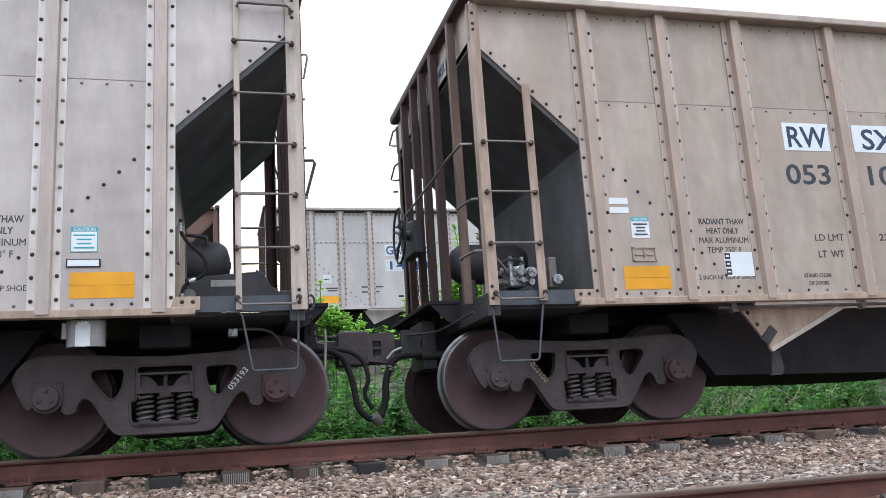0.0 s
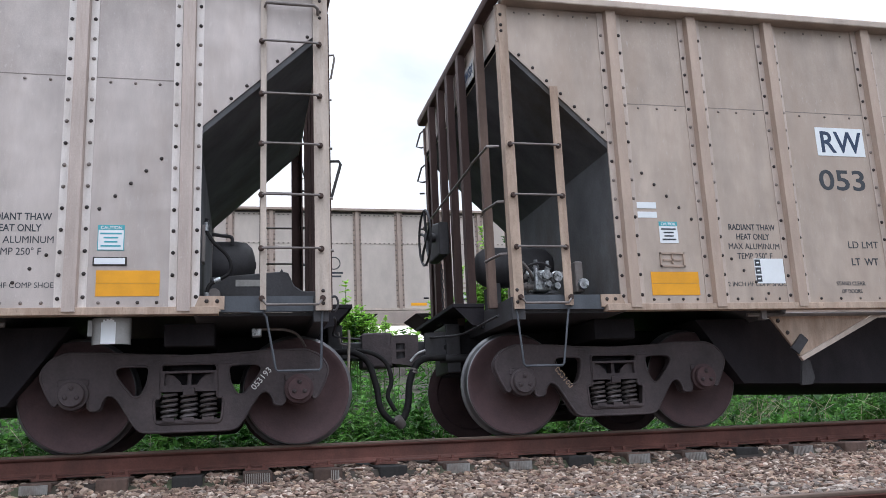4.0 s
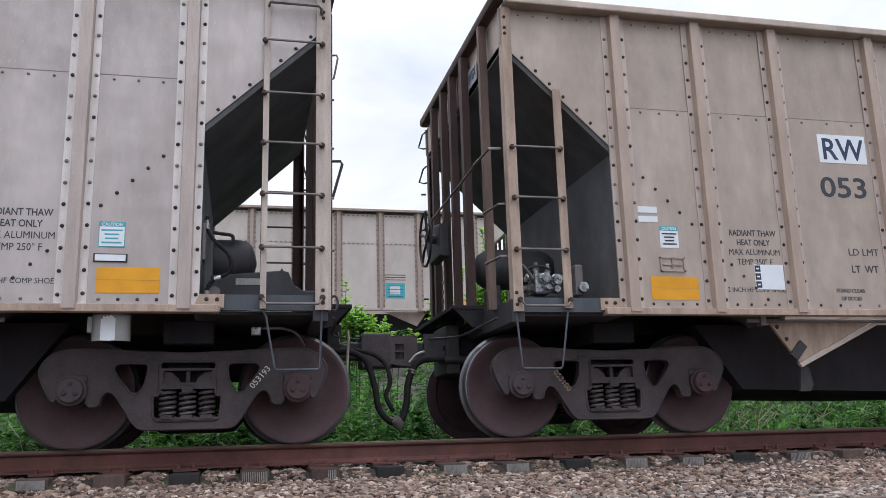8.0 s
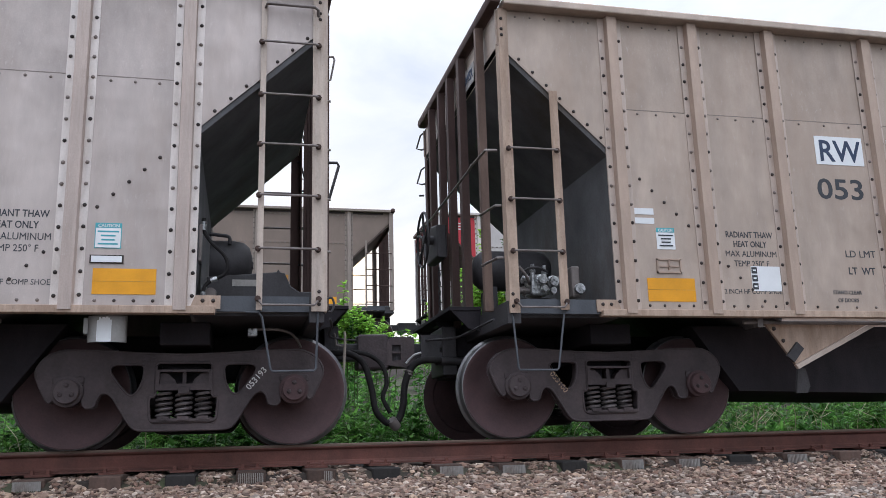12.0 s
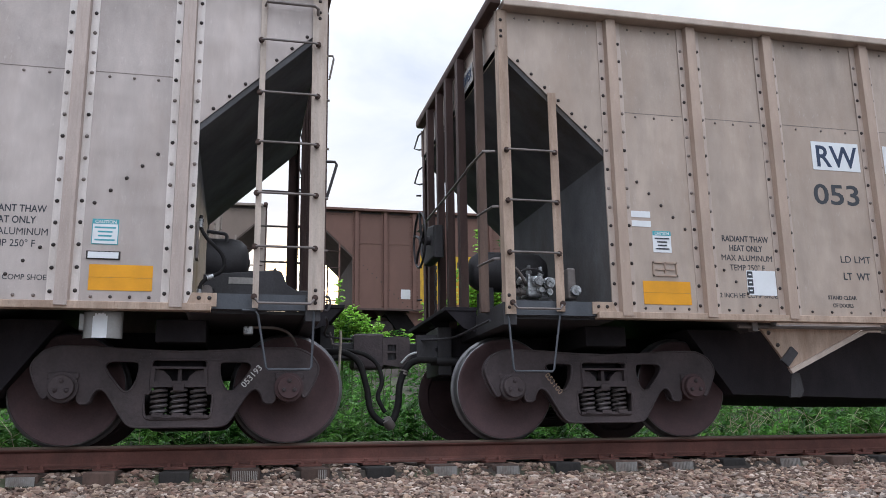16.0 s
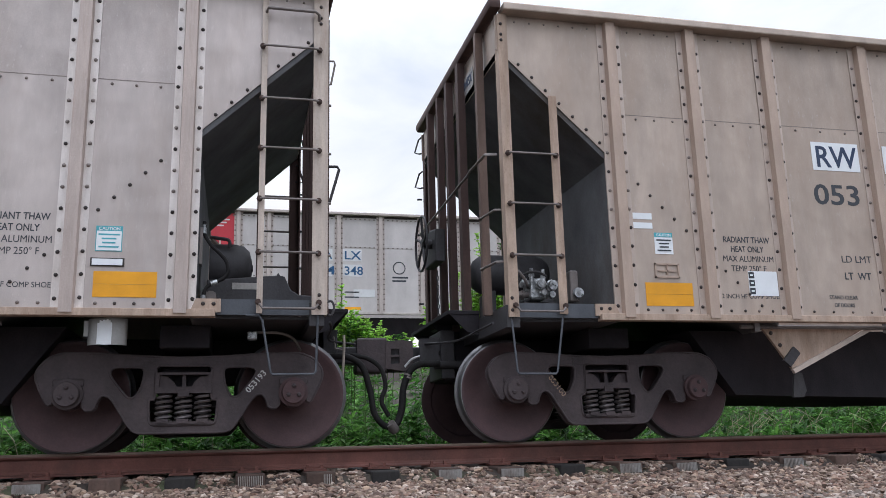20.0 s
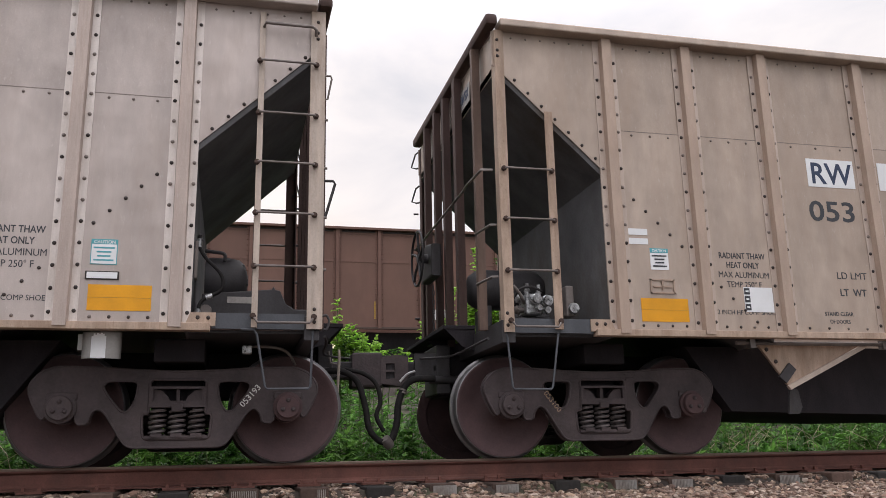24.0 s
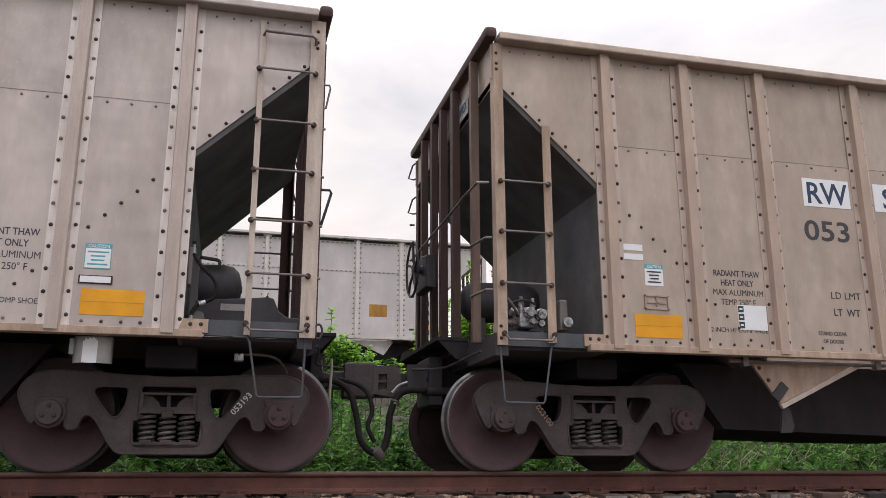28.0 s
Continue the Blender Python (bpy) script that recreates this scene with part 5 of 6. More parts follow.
lettering("RW", 0.30, INKB, right_car, R(3.95), Y0 - 0.005, 2.575, 0.46)
lettering("SX", 0.30, INKB, right_car, R(4.83), Y0 - 0.005, 2.575, 0.42)
lettering("053", 0.28, INK, right_car, R(3.887), Y0 - 0.001, 2.205, 0.505)
lettering("100", 0.28, INK, right_car, R(4.78), Y0 - 0.001, 2.205, 0.50)
lettering("LD LMT", 0.095, INK, right_car, R(4.10), Y0 - 0.001, 1.64, 0.33)
lettering("LT  WT", 0.095, INK, right_car, R(4.115), Y0 - 0.001, 1.478, 0.29)
lettering("237", 0.095, INK, right_car, R(4.85), Y0 - 0.001, 1.64, 0.17)
lettering("STAND CLEAR", 0.052, INK, right_car, R(3.92), Y0 - 0.001, 1.288, 0.31)
lettering("OF DOORS", 0.052, INK, right_car, R(3.965), Y0 - 0.001, 1.215, 0.22)
# numbers stencilled along the sloping arms of the side frames
lettering("053193", 0.072, INKW, left_car, 0, 0, 0, 0.215, turn=pose(HALF - 1.813 + 0.525, -1.058, 0.435, 90, -49, 0), name="frame_number")
lettering("053100", 0.070, INKT, right_car, 0, 0, 0, 0.22, turn=pose(1.845 - HALF - 0.580, -1.058, 0.545, 90, 52, 0), name="frame_number")

# parts that sit deeper under the cars, set to their heights
LIFT = {"coupler": 0.07, "coupler_head": 0.07, "knuckle": 0.07, "draft_casting": 0.07, "striker": 0.03, "air_hose": 0.07, "brake_pipe": 0.07, "release_rod": 0.06,
        "uncoupling_lever": 0.05, "brake_cylinder": 0.045, "cylinder_lug": 0.045, "lever_handle": 0.045, "air_reservoir": 0.03, "lever_housing": 0.03, "housing_label": 0.03,
        "control_valve": 0.025, "empty_load_valve": 0.025, "brake_wheel": 0.045, "brake_gear_housing": 0.045, "chain_link": 0.045, "crossover_platform": 0.05}
for car in (right_car, left_car):
    for o in car.children:
        if o.name in BUILT and o.name.split(".")[0] not in LIFT:
            continue
        kind = o.name.split(".")[0]
        if o.data and o.data.vertices:
            deep = sum(v.co.y for v in o.data.vertices) / len(o.data.vertices) + o.location.y + 1.6
            o.location.z += LIFT.get(kind, 0.0) + (0.0355 * deep if deep > 0.1 else 0.0)
        if kind in ("brake_wheel", "brake_gear_housing", "chain_link"):
            o.location.y -= 0.19
    BODY_SET = ("bolts", "post_bolts", "lap_seam")
    added = [o for o in car.children if o.name not in BUILT]
    settle([o for o in added if o.name.split(".")[0] in BODY_SET])
    settle([o for o in added if o.name.split(".")[0] not in BODY_SET], 1.0135, -0.0713)


# ---- ballast ----
def stones(name, label, mat, count, x0, x1, y0, y1, size, seed, lift=0.0, bias=1.0, clear=False):
    """Loose angular stones lying on the ground, in one mesh."""
    rg = np.random.RandomState(seed)
    g = (1 + 5 ** 0.5) / 2
    ico = np.array([(-1, g, 0), (1, g, 0), (-1, -g, 0), (1, -g, 0), (0, -1, g), (0, 1, g), (0, -1, -g), (0, 1, -g), (g, 0, -1), (g, 0, 1), (-g, 0, -1), (-g, 0, 1)]) * 0.53
    tri = np.array([(0, 11, 5), (0, 5, 1), (0, 1, 7), (0, 7, 10), (0, 10, 11), (1, 5, 9), (5, 11, 4), (11, 10, 2), (10, 7, 6), (7, 1, 8),
                    (3, 9, 4), (3, 4, 2), (3, 2, 6), (3, 6, 8), (3, 8, 9), (4, 9, 5), (2, 4, 11), (6, 2, 10), (8, 6, 7), (9, 8, 1)])
    px = rg.uniform(x0, x1, count)
    py = y0 + (y1 - y0) * rg.uniform(0, 1, count) ** bias
    if clear:   # none lie on the ties
        on_tie = (np.abs((px - TIES[0] + 0.2725) % 0.545 - 0.2725) < 0.15) & (np.abs(py) < 1.33)
        px, py = px[~on_tie], py[~on_tie]
        count = len(px)
    s = size * rg.uniform(0.6, 1.35, count)
    shape = np.stack([rg.uniform(0.8, 1.75, count), rg.uniform(0.65, 1.2, count), rg.uniform(0.45, 0.9, count)], 1)
    v = ico[None] * (1 + rg.uniform(-0.38, 0.32, (count, 12, 1))) * shape[:, None, :] * s[:, None, None]
    a, b = rg.uniform(0, 6.283, count), rg.uniform(-0.8, 0.8, count)
    ca, sa, cb, sb = np.cos(a)[:, None], np.sin(a)[:, None], np.cos(b)[:, None], np.sin(b)[:, None]
    x, y, z = v[..., 0], v[..., 1] * cb - v[..., 2] * sb, v[..., 1] * sb + v[..., 2] * cb
    x, y = x * ca - y * sa, x * sa + y * ca
    gz = np.interp(py, *GROUND)
    v = np.stack([x + px[:, None], y + py[:, None], z + (gz + lift + rg.uniform(-0.7, 1.0, count) * s)[:, None]], 2).reshape(-1, 3)
    f = (tri[None] + 12 * np.arange(count)[:, None, None]).reshape(-1, 3)
    me = bpy.data.meshes.new(name)
    me.from_pydata(v.tolist(), [], f.tolist())
    me.materials.append(mat)
    return tagged(new(name, me), label, "ballast", kind="stuff")


GY = [-8.4, -6.6, -6.0, -3.5, -3.0, -2.2, -1.5, -1.33, -1.22, 1.24, 1.5, 2.4, 5.0, 9.5, 13.4, 15.0]
GROUND = (np.array(GY), np.array([ground_z(y) for y in GY]))
stones("ballast", "brownish crushed stone beside the rusty rail", STONE, 52000, -4.5, 7, -3.1, -1.31, 0.0215, 21, lift=-0.008)
stones("ballast", "pale grey crushed stone between the tracks", STONE_G, 16000, -4.5, 6.5, -4.0, -2.6, 0.0225, 22, bias=0.8)
stones("ballast", "brown crushed stone packed round the tie ends", STONE, 16000, -4.5, 7, -1.36, -0.70, 0.0205, 26, lift=-0.012, clear=True)
stones("ballast", "brownish crushed stone between the ties", STONE, 9000, -6, 10, -1.26, 1.4, 0.028, 23, lift=-0.018, clear=True)
stones("ballast", "crushed stone spilling down the shoulder", STONE, 3000, -7, 12, 1.3, 2.6, 0.034, 24)
stones("ballast", "stone under the near track", STONE_G, 7000, -5, 8, -6.4, -3.9, 0.037, 25, lift=-0.02)


# ---- weeds ----
class Leaves:
    """Gathers leaf blades and stems for one mesh."""

    def __init__(self):
        self.v, self.f, self.m = [], [], []

    def leaflet(self, p, d, up, length, width, mi=0):
        side = d.cross(up)
        if side.length < 1e-4:
            side = Vector((1, 0, 0))
        side.normalize()
        nrm = side.cross(d).normalized()
        i = len(self.v)
        q = p + d * length * 0.42 - nrm * length * 0.02
        fold = nrm * width * 0.35
        self.v += [p, q + side * width + fold, p + d * length - nrm * length * 0.12, q - side * width + fold, q]
        self.f += [(i, i + 4, i + 2, i + 1), (i, i + 3, i + 2, i + 4)]
        self.m += [mi, mi]

    def stem(self, pts, r, mi):
        for a, b in zip(pts, pts[1:]):
            d = (b - a)
            s = d.orthogonal().normalized() * r
            t = d.cross(s).normalized() * r
            i = len(self.v)
            self.v += [a + s, a - s * 0.5 + t * 0.87, a - s * 0.5 - t * 0.87, b + s * 0.8, b - s * 0.4 + t * 0.7, b - s * 0.4 - t * 0.7]
            self.f += [(i, i + 1, i + 4, i + 3), (i + 1, i + 2, i + 5, i + 4), (i + 2, i, i + 3, i + 5)]
            self.m += [mi] * 3

    def done(self, name, mats, label, category, kind="stuff", group=""):
        me = bpy.data.meshes.new(name)
        me.from_pydata([tuple(p) for p in self.v], [], self.f)
        for m in mats:
            me.materials.append(m)
        me.polygons.foreach_set("material_index", self.m)
        return tagged(new(name, me), label, category, group, kind)


def frond(lv, rnd, p, d, length, width, mi):
    """A spray of three long leaves that arch and droop from one node."""
    up = Vector((0, 0, 1))
    side = d.cross(up)
    side = side.normalized() if side.length > 1e-3 else Vector((1, 0, 0))
    for k, sp in enumerate((0.0, -0.7, 0.7)):
        ld = (d + side * sp + Vector((0, 0, rnd.uniform(-0.25, 0.15)))).normalized()
        ln = length * (1.0 if k == 0 else 0.75) * rnd.uniform(0.8, 1.15)
        q = p + ld * ln * 0.55
        lv.leaflet(p, ld, up, ln, width * rnd.uniform(0.8, 1.2), mi)
        if k == 0:
            d2 = (ld + Vector((0, 0, -0.7))).normalized()
            lv.leaflet(q + ld * ln * 0.2, d2, up, ln * 0.6, width * 0.8, mi)


def weed(lv, rnd, x, y, h, nodes, length, width, mi=0, lean=0.12, stem=1, z0=None):
    z0 = float(np.interp(y, *GROUND)) - 0.03 if z0 is None else z0
    base = Vector((x, y, z0))
    tip = base + Vector((rnd.gauss(0, lean) * h, rnd.gauss(0, lean) * h, h))
    mid = (base + tip) / 2 + Vector((rnd.gauss(0, 0.05) * h, rnd.gauss(0, 0.05) * h, 0))
    lv.stem([base, mid, tip], 0.004 + 0.003 * h, stem)
    for k in range(nodes):
        t = 0.10 + 0.90 * (k + rnd.random()) / nodes
        p = base.lerp(mid, t * 2) if t < 0.5 else mid.lerp(tip, t * 2 - 1)
        a = k * 2.4 + rnd.uniform(-0.5, 0.5)
        el = rnd.uniform(0.0, 0.7) + (0.5 if t > 0.9 else 0)
        d = Vector((math.cos(a) * math.cos(el), math.sin(a) * math.cos(el), math.sin(el)))
        frond(lv, rnd, p, d, length * rnd.uniform(0.75, 1.2) * (1.2 - 0.5 * t), width, mi)


rnd = random.Random(40)
lv = Leaves()
for k in range(900):
    y = 1.95 + 5.5 * rnd.random() ** 1.7
    x = rnd.uniform(-4.0 - 0.5 * y, 5.0 + 1.1 * y)
    h = rnd.uniform(0.35, 0.85) * (1 + 0.06 * (y - 2))
    if 3.0 < x < 6.5 and y < 3.2:
        h *= 0.55
    weed(lv, rnd, x, y, h, rnd.randint(8, 13), rnd.uniform(0.17, 0.28), rnd.uniform(0.024, 0.040), 0 if rnd.random() < 0.65 else 2)
lv.done("weeds", [LEAF, STEM, LEAF_M], "dense green weeds with long narrow leaves", "weeds")
# low growth right behind the rails and between them
lv = Leaves()
for k in range(620):
    y = 0.95 + 2.4 * rnd.random()
    x = rnd.uniform(-5, 8)
    weed(lv, rnd, x, y, rnd.uniform(0.10, 0.34), rnd.randint(5, 9), rnd.uniform(0.11, 0.18), rnd.uniform(0.018, 0.030), 0 if rnd.random() < 0.5 else 2)
lv.done("weeds", [LEAF, STEM, LEAF_M], "low leafy green weeds on the ballast shoulder", "weeds")


def tall_plant(x, y, h, low, spread, n, seed, label, length=0.105, width=0.031):
    """A leggy bush: several stems, broad leaves with backlight put into their bright colour; low: where its leaves
    begin.
    """
    r = random.Random(seed)
    lv = Leaves()
    gz = float(np.interp(y, *GROUND))
    h, low = h + 0.02 + 0.0355 * y, low + 0.02 + 0.0355 * y
    for k in range(n):
        xx = x + (r.gauss(0, spread) if k else 0)
        top = h if k == 0 else low + (h - low) * r.uniform(0.25, 0.8) * math.exp(-abs(xx - x) / (spread * 2.2 + 0.05))
        z0 = low - 0.25 * r.random()
        if k < 6:
            lv.stem([Vector((xx + r.gauss(0, 0.05), y, gz)), Vector((xx, y, z0))], 0.008, 1)
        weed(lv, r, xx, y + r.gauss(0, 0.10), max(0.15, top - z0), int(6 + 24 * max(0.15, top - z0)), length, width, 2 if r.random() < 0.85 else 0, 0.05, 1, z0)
    plant = tagged(empty("tall_weed", pose(x, y, gz)), label, "weed", "tall weeds between the tracks")
    for nm, keep in (("stalk", (1,)), ("foliage", (0, 2))):
        me = bpy.data.meshes.new(nm)
        me.from_pydata([tuple(p - Vector((x, y, gz))) for p in lv.v], [], [f for f, m in zip(lv.f, lv.m) if m in keep])
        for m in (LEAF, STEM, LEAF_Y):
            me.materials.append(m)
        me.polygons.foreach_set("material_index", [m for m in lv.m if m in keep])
        new(nm, me).parent = plant
    return plant


tall_plant(-0.06, 3.0, 1.93, 1.02, 0.36, 80, 1, "bright green bushy weed rising above the coupling")
tall_plant(0.40, 3.05, 1.38, 0.98, 0.20, 24, 2, "low bright green bushy weed beside the coupling")
tall_plant(2.08, 4.0, 3.0, 1.5, 0.13, 22, 4, "very tall slender green weed", 0.115, 0.030)
tall_plant(2.45, 4.1, 2.75, 1.5, 0.15, 20, 5, "tall slender green roadside weed", 0.115, 0.030)
tall_plant(1.75, 4.2, 2.35, 1.2, 0.18, 10, 6, "tall green weed with broad leaves")
tall_plant(2.9, 4.3, 2.1, 1.1, 0.22, 12, 7, "bushy bright green roadside weed")
tall_plant(1.30, 4.2, 1.8, 1.0, 0.20, 10, 8, "bushy bright green roadside weed")

# grass at the far side of the rails and on the bank
lv = Leaves()
for k in range(3800):
    y = 1.9 + 4.5 * rnd.random() ** 1.5
    x = rnd.uniform(-5.0 - 0.5 * y, 6.0 + 1.2 * y)
    z = float(np.interp(y, *GROUND)) - 0.02
    a = rnd.uniform(0, 6.283)
    h = rnd.uniform(0.18, 0.5)
    lean = rnd.uniform(0.1, 0.6)
    d = Vector((math.cos(a) * lean, math.sin(a) * lean, 1)).normalized()
    lv.leaflet(Vector((x, y, z)), d, Vector((math.sin(a), -math.cos(a), 0)), h, 0.006 + 0.004 * rnd.random(), 0)
lv.done("grass", [GRASS], "long green grass between the tracks", "grass")
# dry stalks and bent stems among the green
lv = Leaves()
for k in range(260):
    x, y = rnd.uniform(-4, 8.5), 1.7 + 2.2 * rnd.random()
    if k % 3 == 0:
        x = rnd.uniform(3.0, 6.5)
    z = float(np.interp(y, *GROUND))
    a = rnd.uniform(0, 6.283)
    h = rnd.uniform(0.3, 0.7)
    ln = rnd.uniform(0.1, 0.9)
    p = Vector((x, y, z))
    q = p + Vector((math.cos(a) * ln * h * 0.5, math.sin(a) * ln * h * 0.3, h * 0.7))
    lv.stem([p, q, q + Vector((math.cos(a) * ln * h * 0.7, 0, h * 0.25))], 0.005, 0)
lv.done("dry_stalks", [STALK], "pale dry weed stalks", "dry stalks")
# leafy growth on the bank
lv = Leaves()
for k in range(700):
    y = 7.0 + 7.0 * rnd.random()
    x = rnd.uniform(-9, 22)
    weed(lv, rnd, x, y, rnd.uniform(0.3, 0.7), 9, 0.24, 0.04, 0 if rnd.random() < 0.7 else 2)
lv.done("weeds", [LEAF, STEM, LEAF_M], "green weeds on the far bank", "weeds")


# ---- passing train ----
RED = material("faded_red_paint", (0.50, 0.035, 0.05), 0.55, 0.0, 0.15, 1.5, 2.0, 60, 0.04, (0.42, 0.05, 0.06))
GREEN = material("bright_green_paint", (0.06, 0.34, 0.02), 0.55, 0.0, 0.15, 1.5, 2.0, 60, 0.04)
YELLOWP = material("yellow_paint", (0.62, 0.40, 0.02), 0.55, 0.0, 0.15, 1.5, 2.0, 60, 0.04)
ORANGE = material("weathered_orange_panel", (0.42, 0.20, 0.03), 0.6, 0.0, 0.35, 3.0, 3.0, 60, 0.04, (0.22, 0.10, 0.03))
GOLD = material("weathered_yellow_panel", (0.60, 0.36, 0.02), 0.6, 0.0, 0.3, 3.0, 3.0, 60, 0.04, (0.36, 0.19, 0.03))
INKC = material("blue_lettering", (0.02, 0.09, 0.20), 0.6, 0.0, 0.2, 9.0, 1.0, 120, 0.02)
PALE = material("pale_repaint_patch", (0.62, 0.62, 0.62), 0.6, 0.0, 0.15, 3.0, 1.0, 60, 0.02)


def marks(car, left, right, ll, rr, ink, ground):
    """The car's mark and number in the two bays beside the fourth rib; ground: plates behind the letters."""
    y = -SIDE
    d = 0.0
    if ground == "plates":
        for x0, x1, a in ((3.90, 4.41, left), (4.68, 5.23, right)):
            if a:
                plate("mark_plate", car, x0 - HALF, x1 - HALF, 2.52, 2.86, y, PALE)
        for x0, x1, a in ((3.90, 4.41, ll), (4.68, 5.23, rr)):
            if a:
                plate("number_plate", car, x0 - HALF, x1 - HALF, 2.08, 2.42, y, PALE)
        d = 0.004
    elif ground not in (None, "low"):
        for x0, x1 in ((3.66, 4.41), (4.68, 5.45)):
            plate("mark_panel", car, x0 - HALF, x1 - HALF, 1.22, 2.62, y, ground, "weathered painted panel")
        d = 0.004
    zs = (2.57, 2.13) if ground in ("plates", None) else (2.28, 1.86) if ground == "low" else (2.22, 1.80)
    for words, x0, z in ((left, 3.93, zs[0]), (right, 4.73, zs[0]), (ll, 3.93, zs[1]), (rr, 4.73, zs[1])):
        if words:
            lettering(words, 0.34, ink, car, x0 - HALF, y - d - 0.001, z, 0.23 * len(words) if len(words) < 3 else 0.52)


def far_car(style, label, ends=(None, None), mark=None, extra=()):
    sh, rb, sl = STYLE_MATS[style]
    car = hopper_car("hopper_car", label, 0, FAR_Y, FAR_DZ + CAR_Z, sh, rb, rb, sl, False, "passing coal hoppers", ends=ends, ribs=WIDE_RIBS if style in ("dull", "silver") else RIBS)
    y = -SIDE
    if style != "brown":
        for u in (2.06, 13.62):
            plate("reflector", car, u - HALF, u + 0.5 - HALF, 1.20, 1.40, y, YELLOW, "amber reflective strip")
        for u in (4.75, 8.45):
            plate("reflector", car, u - HALF, u + 0.45 - HALF, 1.14, 1.22, y, YELLOW)
        # round symbol in the middle bay
        ring = fresh()
        tube(ring, [(6.3 - HALF + 0.17 * math.cos(a), y - 0.002, 2.35 + 0.17 * math.sin(a)) for a in (2 * math.pi * k / 24 for k in range(25))], 0.014, 5)
        part("round_symbol", ring, INK, car)
        for words, u, z in ((0.45, 6.1, 2.05), (0.4, 6.1, 1.95), (0.6, 9.6, 1.75), (0.5, 9.6, 1.62)):
            plate("small_print", car, u - HALF, u + words - HALF, z, z + 0.05, y, INK if z > 1.9 else rb)
        dp = plate("data_plate", car, 9.75 - HALF, 10.15 - HALF, 1.28, 1.52, y, INK, "dark framed data plate")
        plate("data_window", dp, 9.80 - HALF, 10.10 - HALF, 1.33, 1.47, y - 0.004, PALE)
    else:
        for u, z0, z1, w, mt in ((2.62, 1.35, 2.2, 0.11, GOLD), (3.1, 1.35, 1.62, 0.45, PALE), (5.9, 1.3, 1.75, 0.12, GOLD), (7.1, 1.3, 1.9, 0.16, PALE), (9.2, 1.3, 1.8, 0.10, GOLD),
                                 (12.3, 1.55, 2.05, 0.62, GOLD), (13.4, 1.35, 1.95, 0.5, PALE)):
            plate("patch", car, u - HALF, u + w - HALF, z0, z1, y, mt, "worn paint patch")
        fr = plate("card_board", car, 10.6 - HALF, 11.25 - HALF, 1.3, 1.6, y, PALE, "pale framed card board")
        for u in (10.64, 10.97):
            plate("card_field", fr, u - HALF, u + 0.25 - HALF, 1.34, 1.56, y - 0.004, sl)
    if style != "brown":
        tag = plate("white_tag", car, 2.12 - HALF, 2.36 - HALF, 1.76, 2.0, y, PALE, "small white tag")
        plate("tag_print", tag, 2.16 - HALF, 2.30 - HALF, 1.86, 1.885, y - 0.004, INK, t=0.002)
        for u, z, w in ((2.2, 1.60, 0.36), (2.24, 1.53, 0.28), (3.2, 1.62, 0.62), (3.2, 1.48, 0.5), (4.75, 1.62, 0.4), (4.75, 1.48, 0.4)):
            plate("small_print", car, u - HALF, u + w - HALF, z, z + 0.035, y, INK)
    bolts = fresh()
    for k in range(10):
        u = 2.03 + k * 0.125 + (0.12 if k > 4 else 0)
        box(bolts, u - 0.014 - HALF, u + 0.014 - HALF, y - 0.012, y - 0.0005, cut_z(u) - 0.014, cut_z(u) + 0.014)
    part("slope_bolts", bolts, BOLT, car)["kind"] = "stuff"
    if mark:
        marks(car, *mark)
    for nm, x0, x1, z0, z1, mt, lb in extra:
        decal = plate(nm, car, x0 - HALF, x1 - HALF, z0, z1, y, mt, lb)
        if nm == "teal_decal":
            plate("decal_field", decal, x0 + 0.12 - HALF, x1 - 0.14 - HALF, z0 + 0.12, z1 - 0.08, y - 0.004, PALE)
            for k in range(4):
                plate("decal_line", decal, x0 + 0.06 - HALF, x1 - 0.06 - HALF, z0 + 0.05 + k * 0.1, z0 + 0.065 + k * 0.1, y - 0.0085, INKC, t=0.002)
            for k in range(3):
                plate("small_print", car, x0 - 0.02 - HALF, x1 + 0.02 - HALF, z1 + 0.08 + k * 0.07, z1 + 0.10 + k * 0.07, y, INK)
    for e, end in enumerate(ends):
        if end:
            s = 1 if e == 0 else -1
            for k, w in enumerate((0.5, 0.42, 0.34)):
                xa, xb = (1.1 - HALF) * s, (1.1 + w - HALF) * s
                plate("slogan_bar", car, min(xa, xb), max(xa, xb), 3.58 - k * 0.085, 3.62 - k * 0.085, y, PALE)
    return car


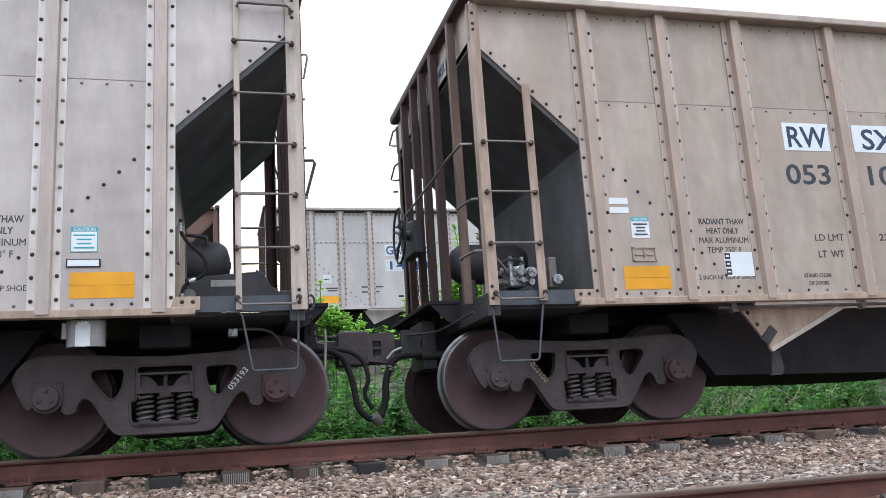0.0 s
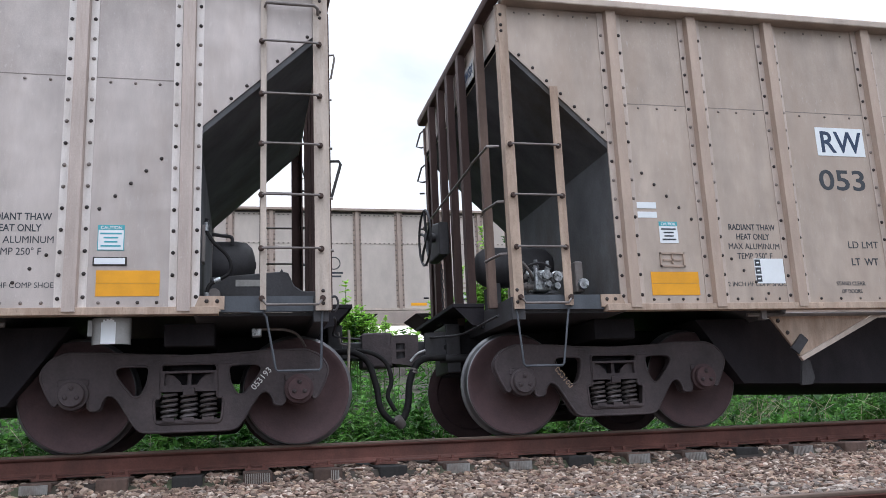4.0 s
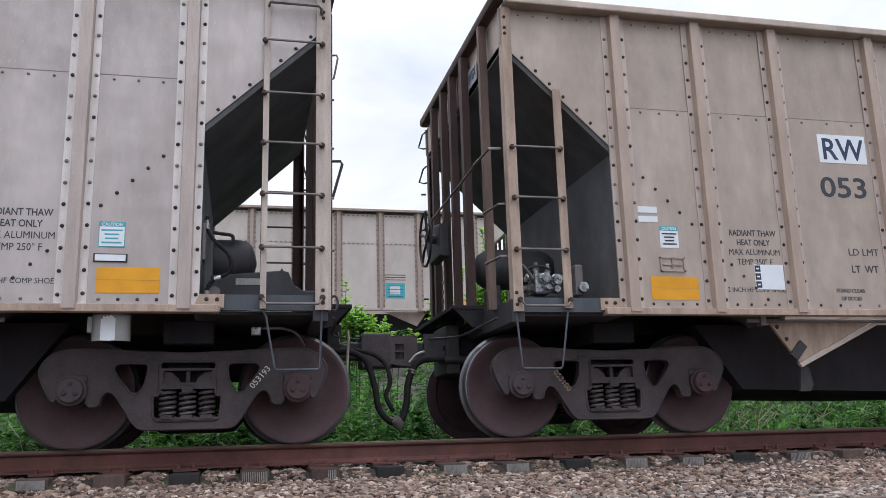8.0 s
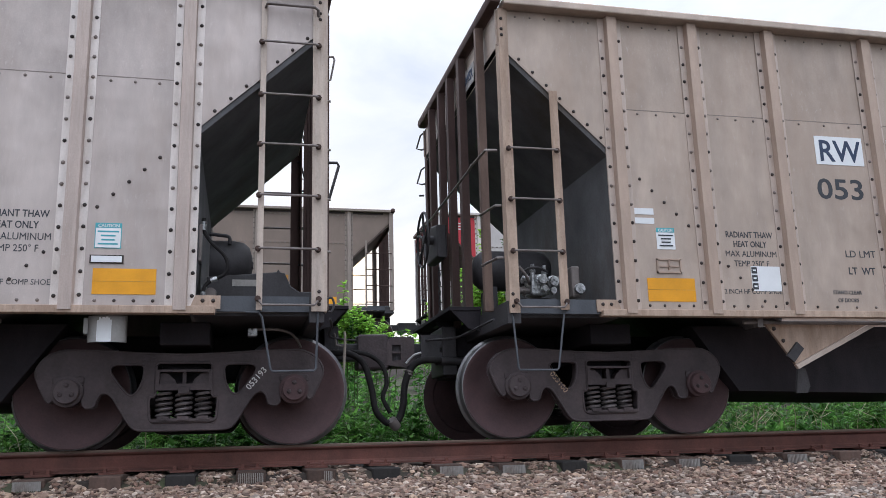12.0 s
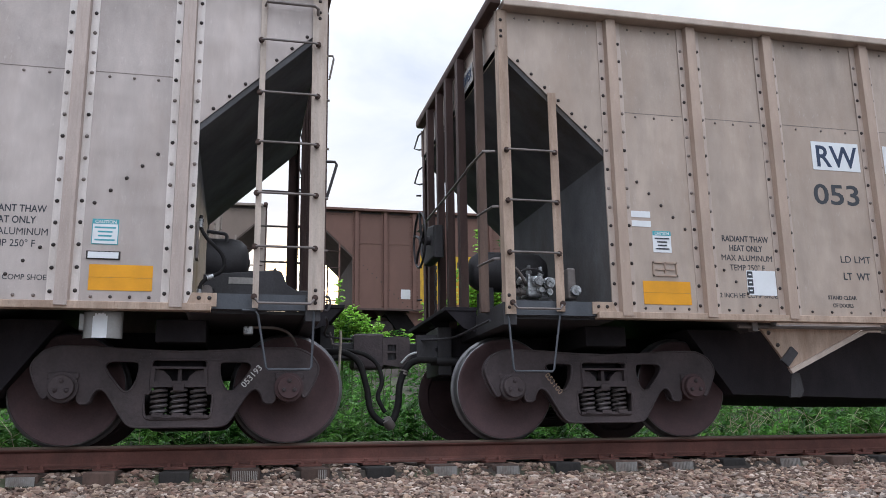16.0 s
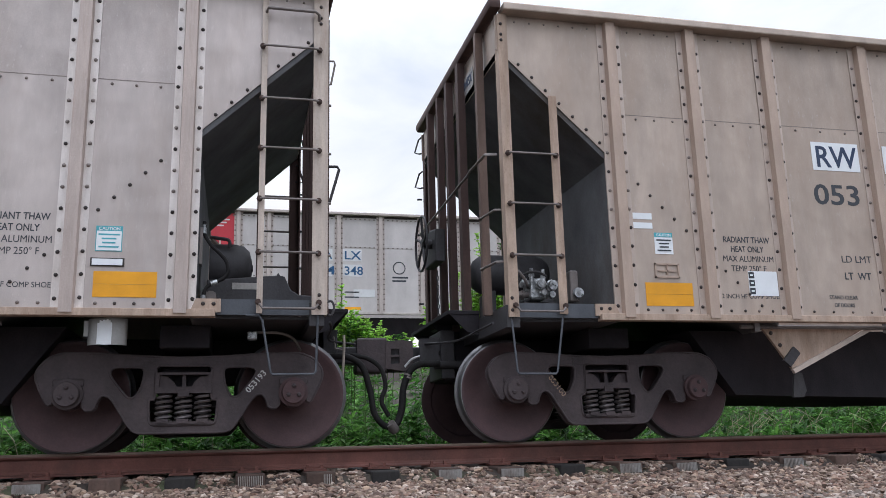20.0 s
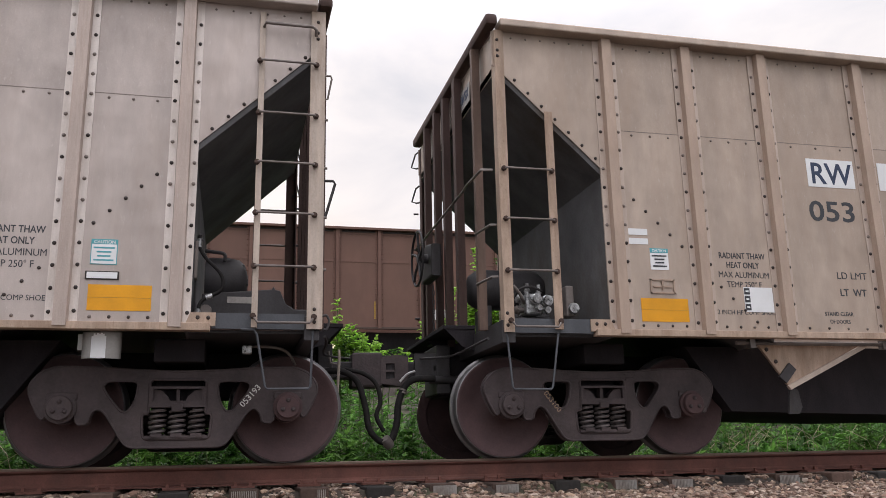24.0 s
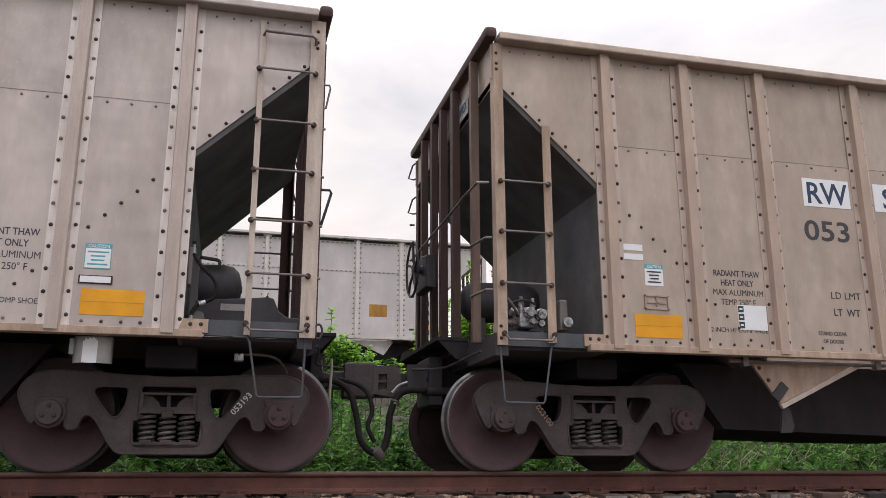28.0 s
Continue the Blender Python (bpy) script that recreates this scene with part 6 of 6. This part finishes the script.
TEAL = ("teal_decal", 11.85, 12.40, 1.36, 1.80, CYAN, "teal notice decal")
PATCHY = (("white_daub", 5.0, 5.6, 1.5, 1.72, PALE, "white paint patch"), ("white_daub", 7.0, 7.7, 1.2, 1.42, PALE, "white paint patch"))
OB = ("orange_notice", 12.3, 12.8, 1.65, 2.0, ORANGE, "orange notice decal")
far_cars = [(-1, far_car("brown", "brown steel coal hopper rolling past"))]
far_cars += [
    (0, far_car("grey", "grey coal hopper with red trailing corner, rolling past", (None, RED), ("GA", "LX", "14", "358", INKC, "plates"), (TEAL,))),
    (1, far_car("brown", "rusty brown coal hopper with orange number panels, rolling past", mark=("GA", "LX", "96", "035", INK, ORANGE))),
    (2, far_car("tan", "pale tan coal hopper with dark end, rolling past", extra=(TEAL, ("white_tag", 3.1, 3.6, 1.25, 1.4, PALE, "white tag")))),
    (3, far_car("grey", "light grey coal hopper with red leading corner, rolling past", (RED, None), ("GA", "LX", "", "279", INKC, "plates"), (TEAL,))),
    (4, far_car("tan", "tan coal hopper with red leading corner, rolling past", (RED, None), ("GA", "LX", "939", "576", INKC, None), (TEAL,))),
    (5, far_car("tan", "tan coal hopper with bright red leading corner, rolling past", (RED, None), ("GA", "LX", "939", "586", INKC, "plates"), (TEAL,))),
    (6, far_car("dull", "dull brown-grey coal hopper with green leading corner, rolling past", (GREEN, None), None, (("name_board", 3.55, 4.4, 2.2, 2.5, PALE, "white board"), ("name_board", 3.55, 4.4, 1.75, 2.05, PALE, "white board"), OB))),
    (7, far_car("silver", "silver coal hopper with red leading corner, rolling past", (RED, None), ("GA", "LX", "22", "", INKC, "plates"), (OB,))),
    (8, far_car("dull", "dull brown-grey coal hopper with green corner, rolling past", (GREEN, None), None, (("name_board", 3.55, 4.4, 2.1, 2.4, PALE, "white board"), OB))),
    (9, far_car("brown", "rusty brown coal hopper with yellow number panels, rolling past", mark=("GA", "LX", "96", "145", INK, GOLD))),
    (10, far_car("silver", "silver coal hopper with green trailing corner, rolling past", (None, GREEN), ("GA", "LX", "220", "162", INKC, "low"), (OB,))),
    (11, far_car("grey", "grey coal hopper with red corner and white paint daubs, rolling past", (RED, None), ("GA", "LX", "14", "348", INKC, "plates"), (TEAL,) + PATCHY)),
    (12, far_car("tan", "tan coal hopper with red corner, rolling past", (RED, None), None, (TEAL,))),
    (13, far_car("brown", "rusty brown coal hopper with gold number panels, rolling past", mark=("GA", "LX", "96", "174", INK, GOLD))),
    (14, far_car("dull", "dull brown-grey coal hopper with yellow leading corner, rolling past", (YELLOWP, None), None, (OB,))),
    (15, far_car("silver", "silver coal hopper with red corner and dark lettering, rolling past", (RED, None), None, (OB,))),
    (16, far_car("tan", "tan coal hopper at the clip's end, rolling past", (None, None), None, (TEAL,))),
]
yc_ = dict(far_cars)[14]
pl = plate("mark_panel", yc_, 3.24 - HALF, 4.20 - HALF, 1.72, 2.55, -SIDE - 0.0005, YELLOWP, "yellow panel with dark mark")
lettering("GALX", 0.32, INK, yc_, 3.34 - HALF, -SIDE - 0.0055, 2.18, 0.76)
lettering("06479", 0.32, INK, yc_, 3.34 - HALF, -SIDE - 0.0055, 1.82, 0.76)
sc_ = dict(far_cars)[15]
for nm_, x0_, z0_ in (("GALX", 3.20, 2.20), ("2200", 3.28, 1.84), ("89", 4.50, 1.84)):
    w_ = 0.95 if len(nm_) == 4 else 0.40
    plate("mark_plate", sc_, x0_ - 0.03 - HALF, x0_ + w_ + 0.03 - HALF, z0_ - 0.05, z0_ + 0.30, -SIDE, PALE)
    lettering(nm_, 0.34, INKC, sc_, x0_ - HALF, -SIDE - 0.006, z0_, w_)


RUN_T = [0, 1, 2, 3, 6, 7, 8, 9, 10, 11, 12, 15, 16, 17, 18, 19, 20, 21, 24, 25, 26, 27, 28]
RUN_LAG = [-0.26, 0.21, -0.28, 0.09, 0.23, -0.08, 0.25, -0.05, 0.12, 0.1, 0.07, 0.08, -0.07, -0.09, -0.16, -0.18, -0.25, 0.1, 0.05, -0.22, 0.15, 0.08, 0.13]


def train_run(t):
    """How far the passing train has come, in metres: nearly even speed, with a little surging in the couplings."""
    return 9.2899 * t - 0.00617 * t * t - 12.231 + float(np.interp(t, RUN_T, RUN_LAG))


def motions():
    for k, car in far_cars:
        walk(car, [(t, pose(2.56 - 7.576 + k * PITCH - train_run(t), FAR_Y, FAR_DZ + CAR_Z)) for t in range(29)])
        # wheels roll with the distance run, a fifth of a turn from row to row
        for ws in [c for c in car.children if c.name.startswith("wheelset")]:
            x, z = ws.location.x, ws.location.z
            walk(ws, [(f / FPS, pose(x, 0, z, 0, -math.degrees(train_run(f / FPS) / 0.465), 0)) for f in range(0, 841, 2)])


motions()
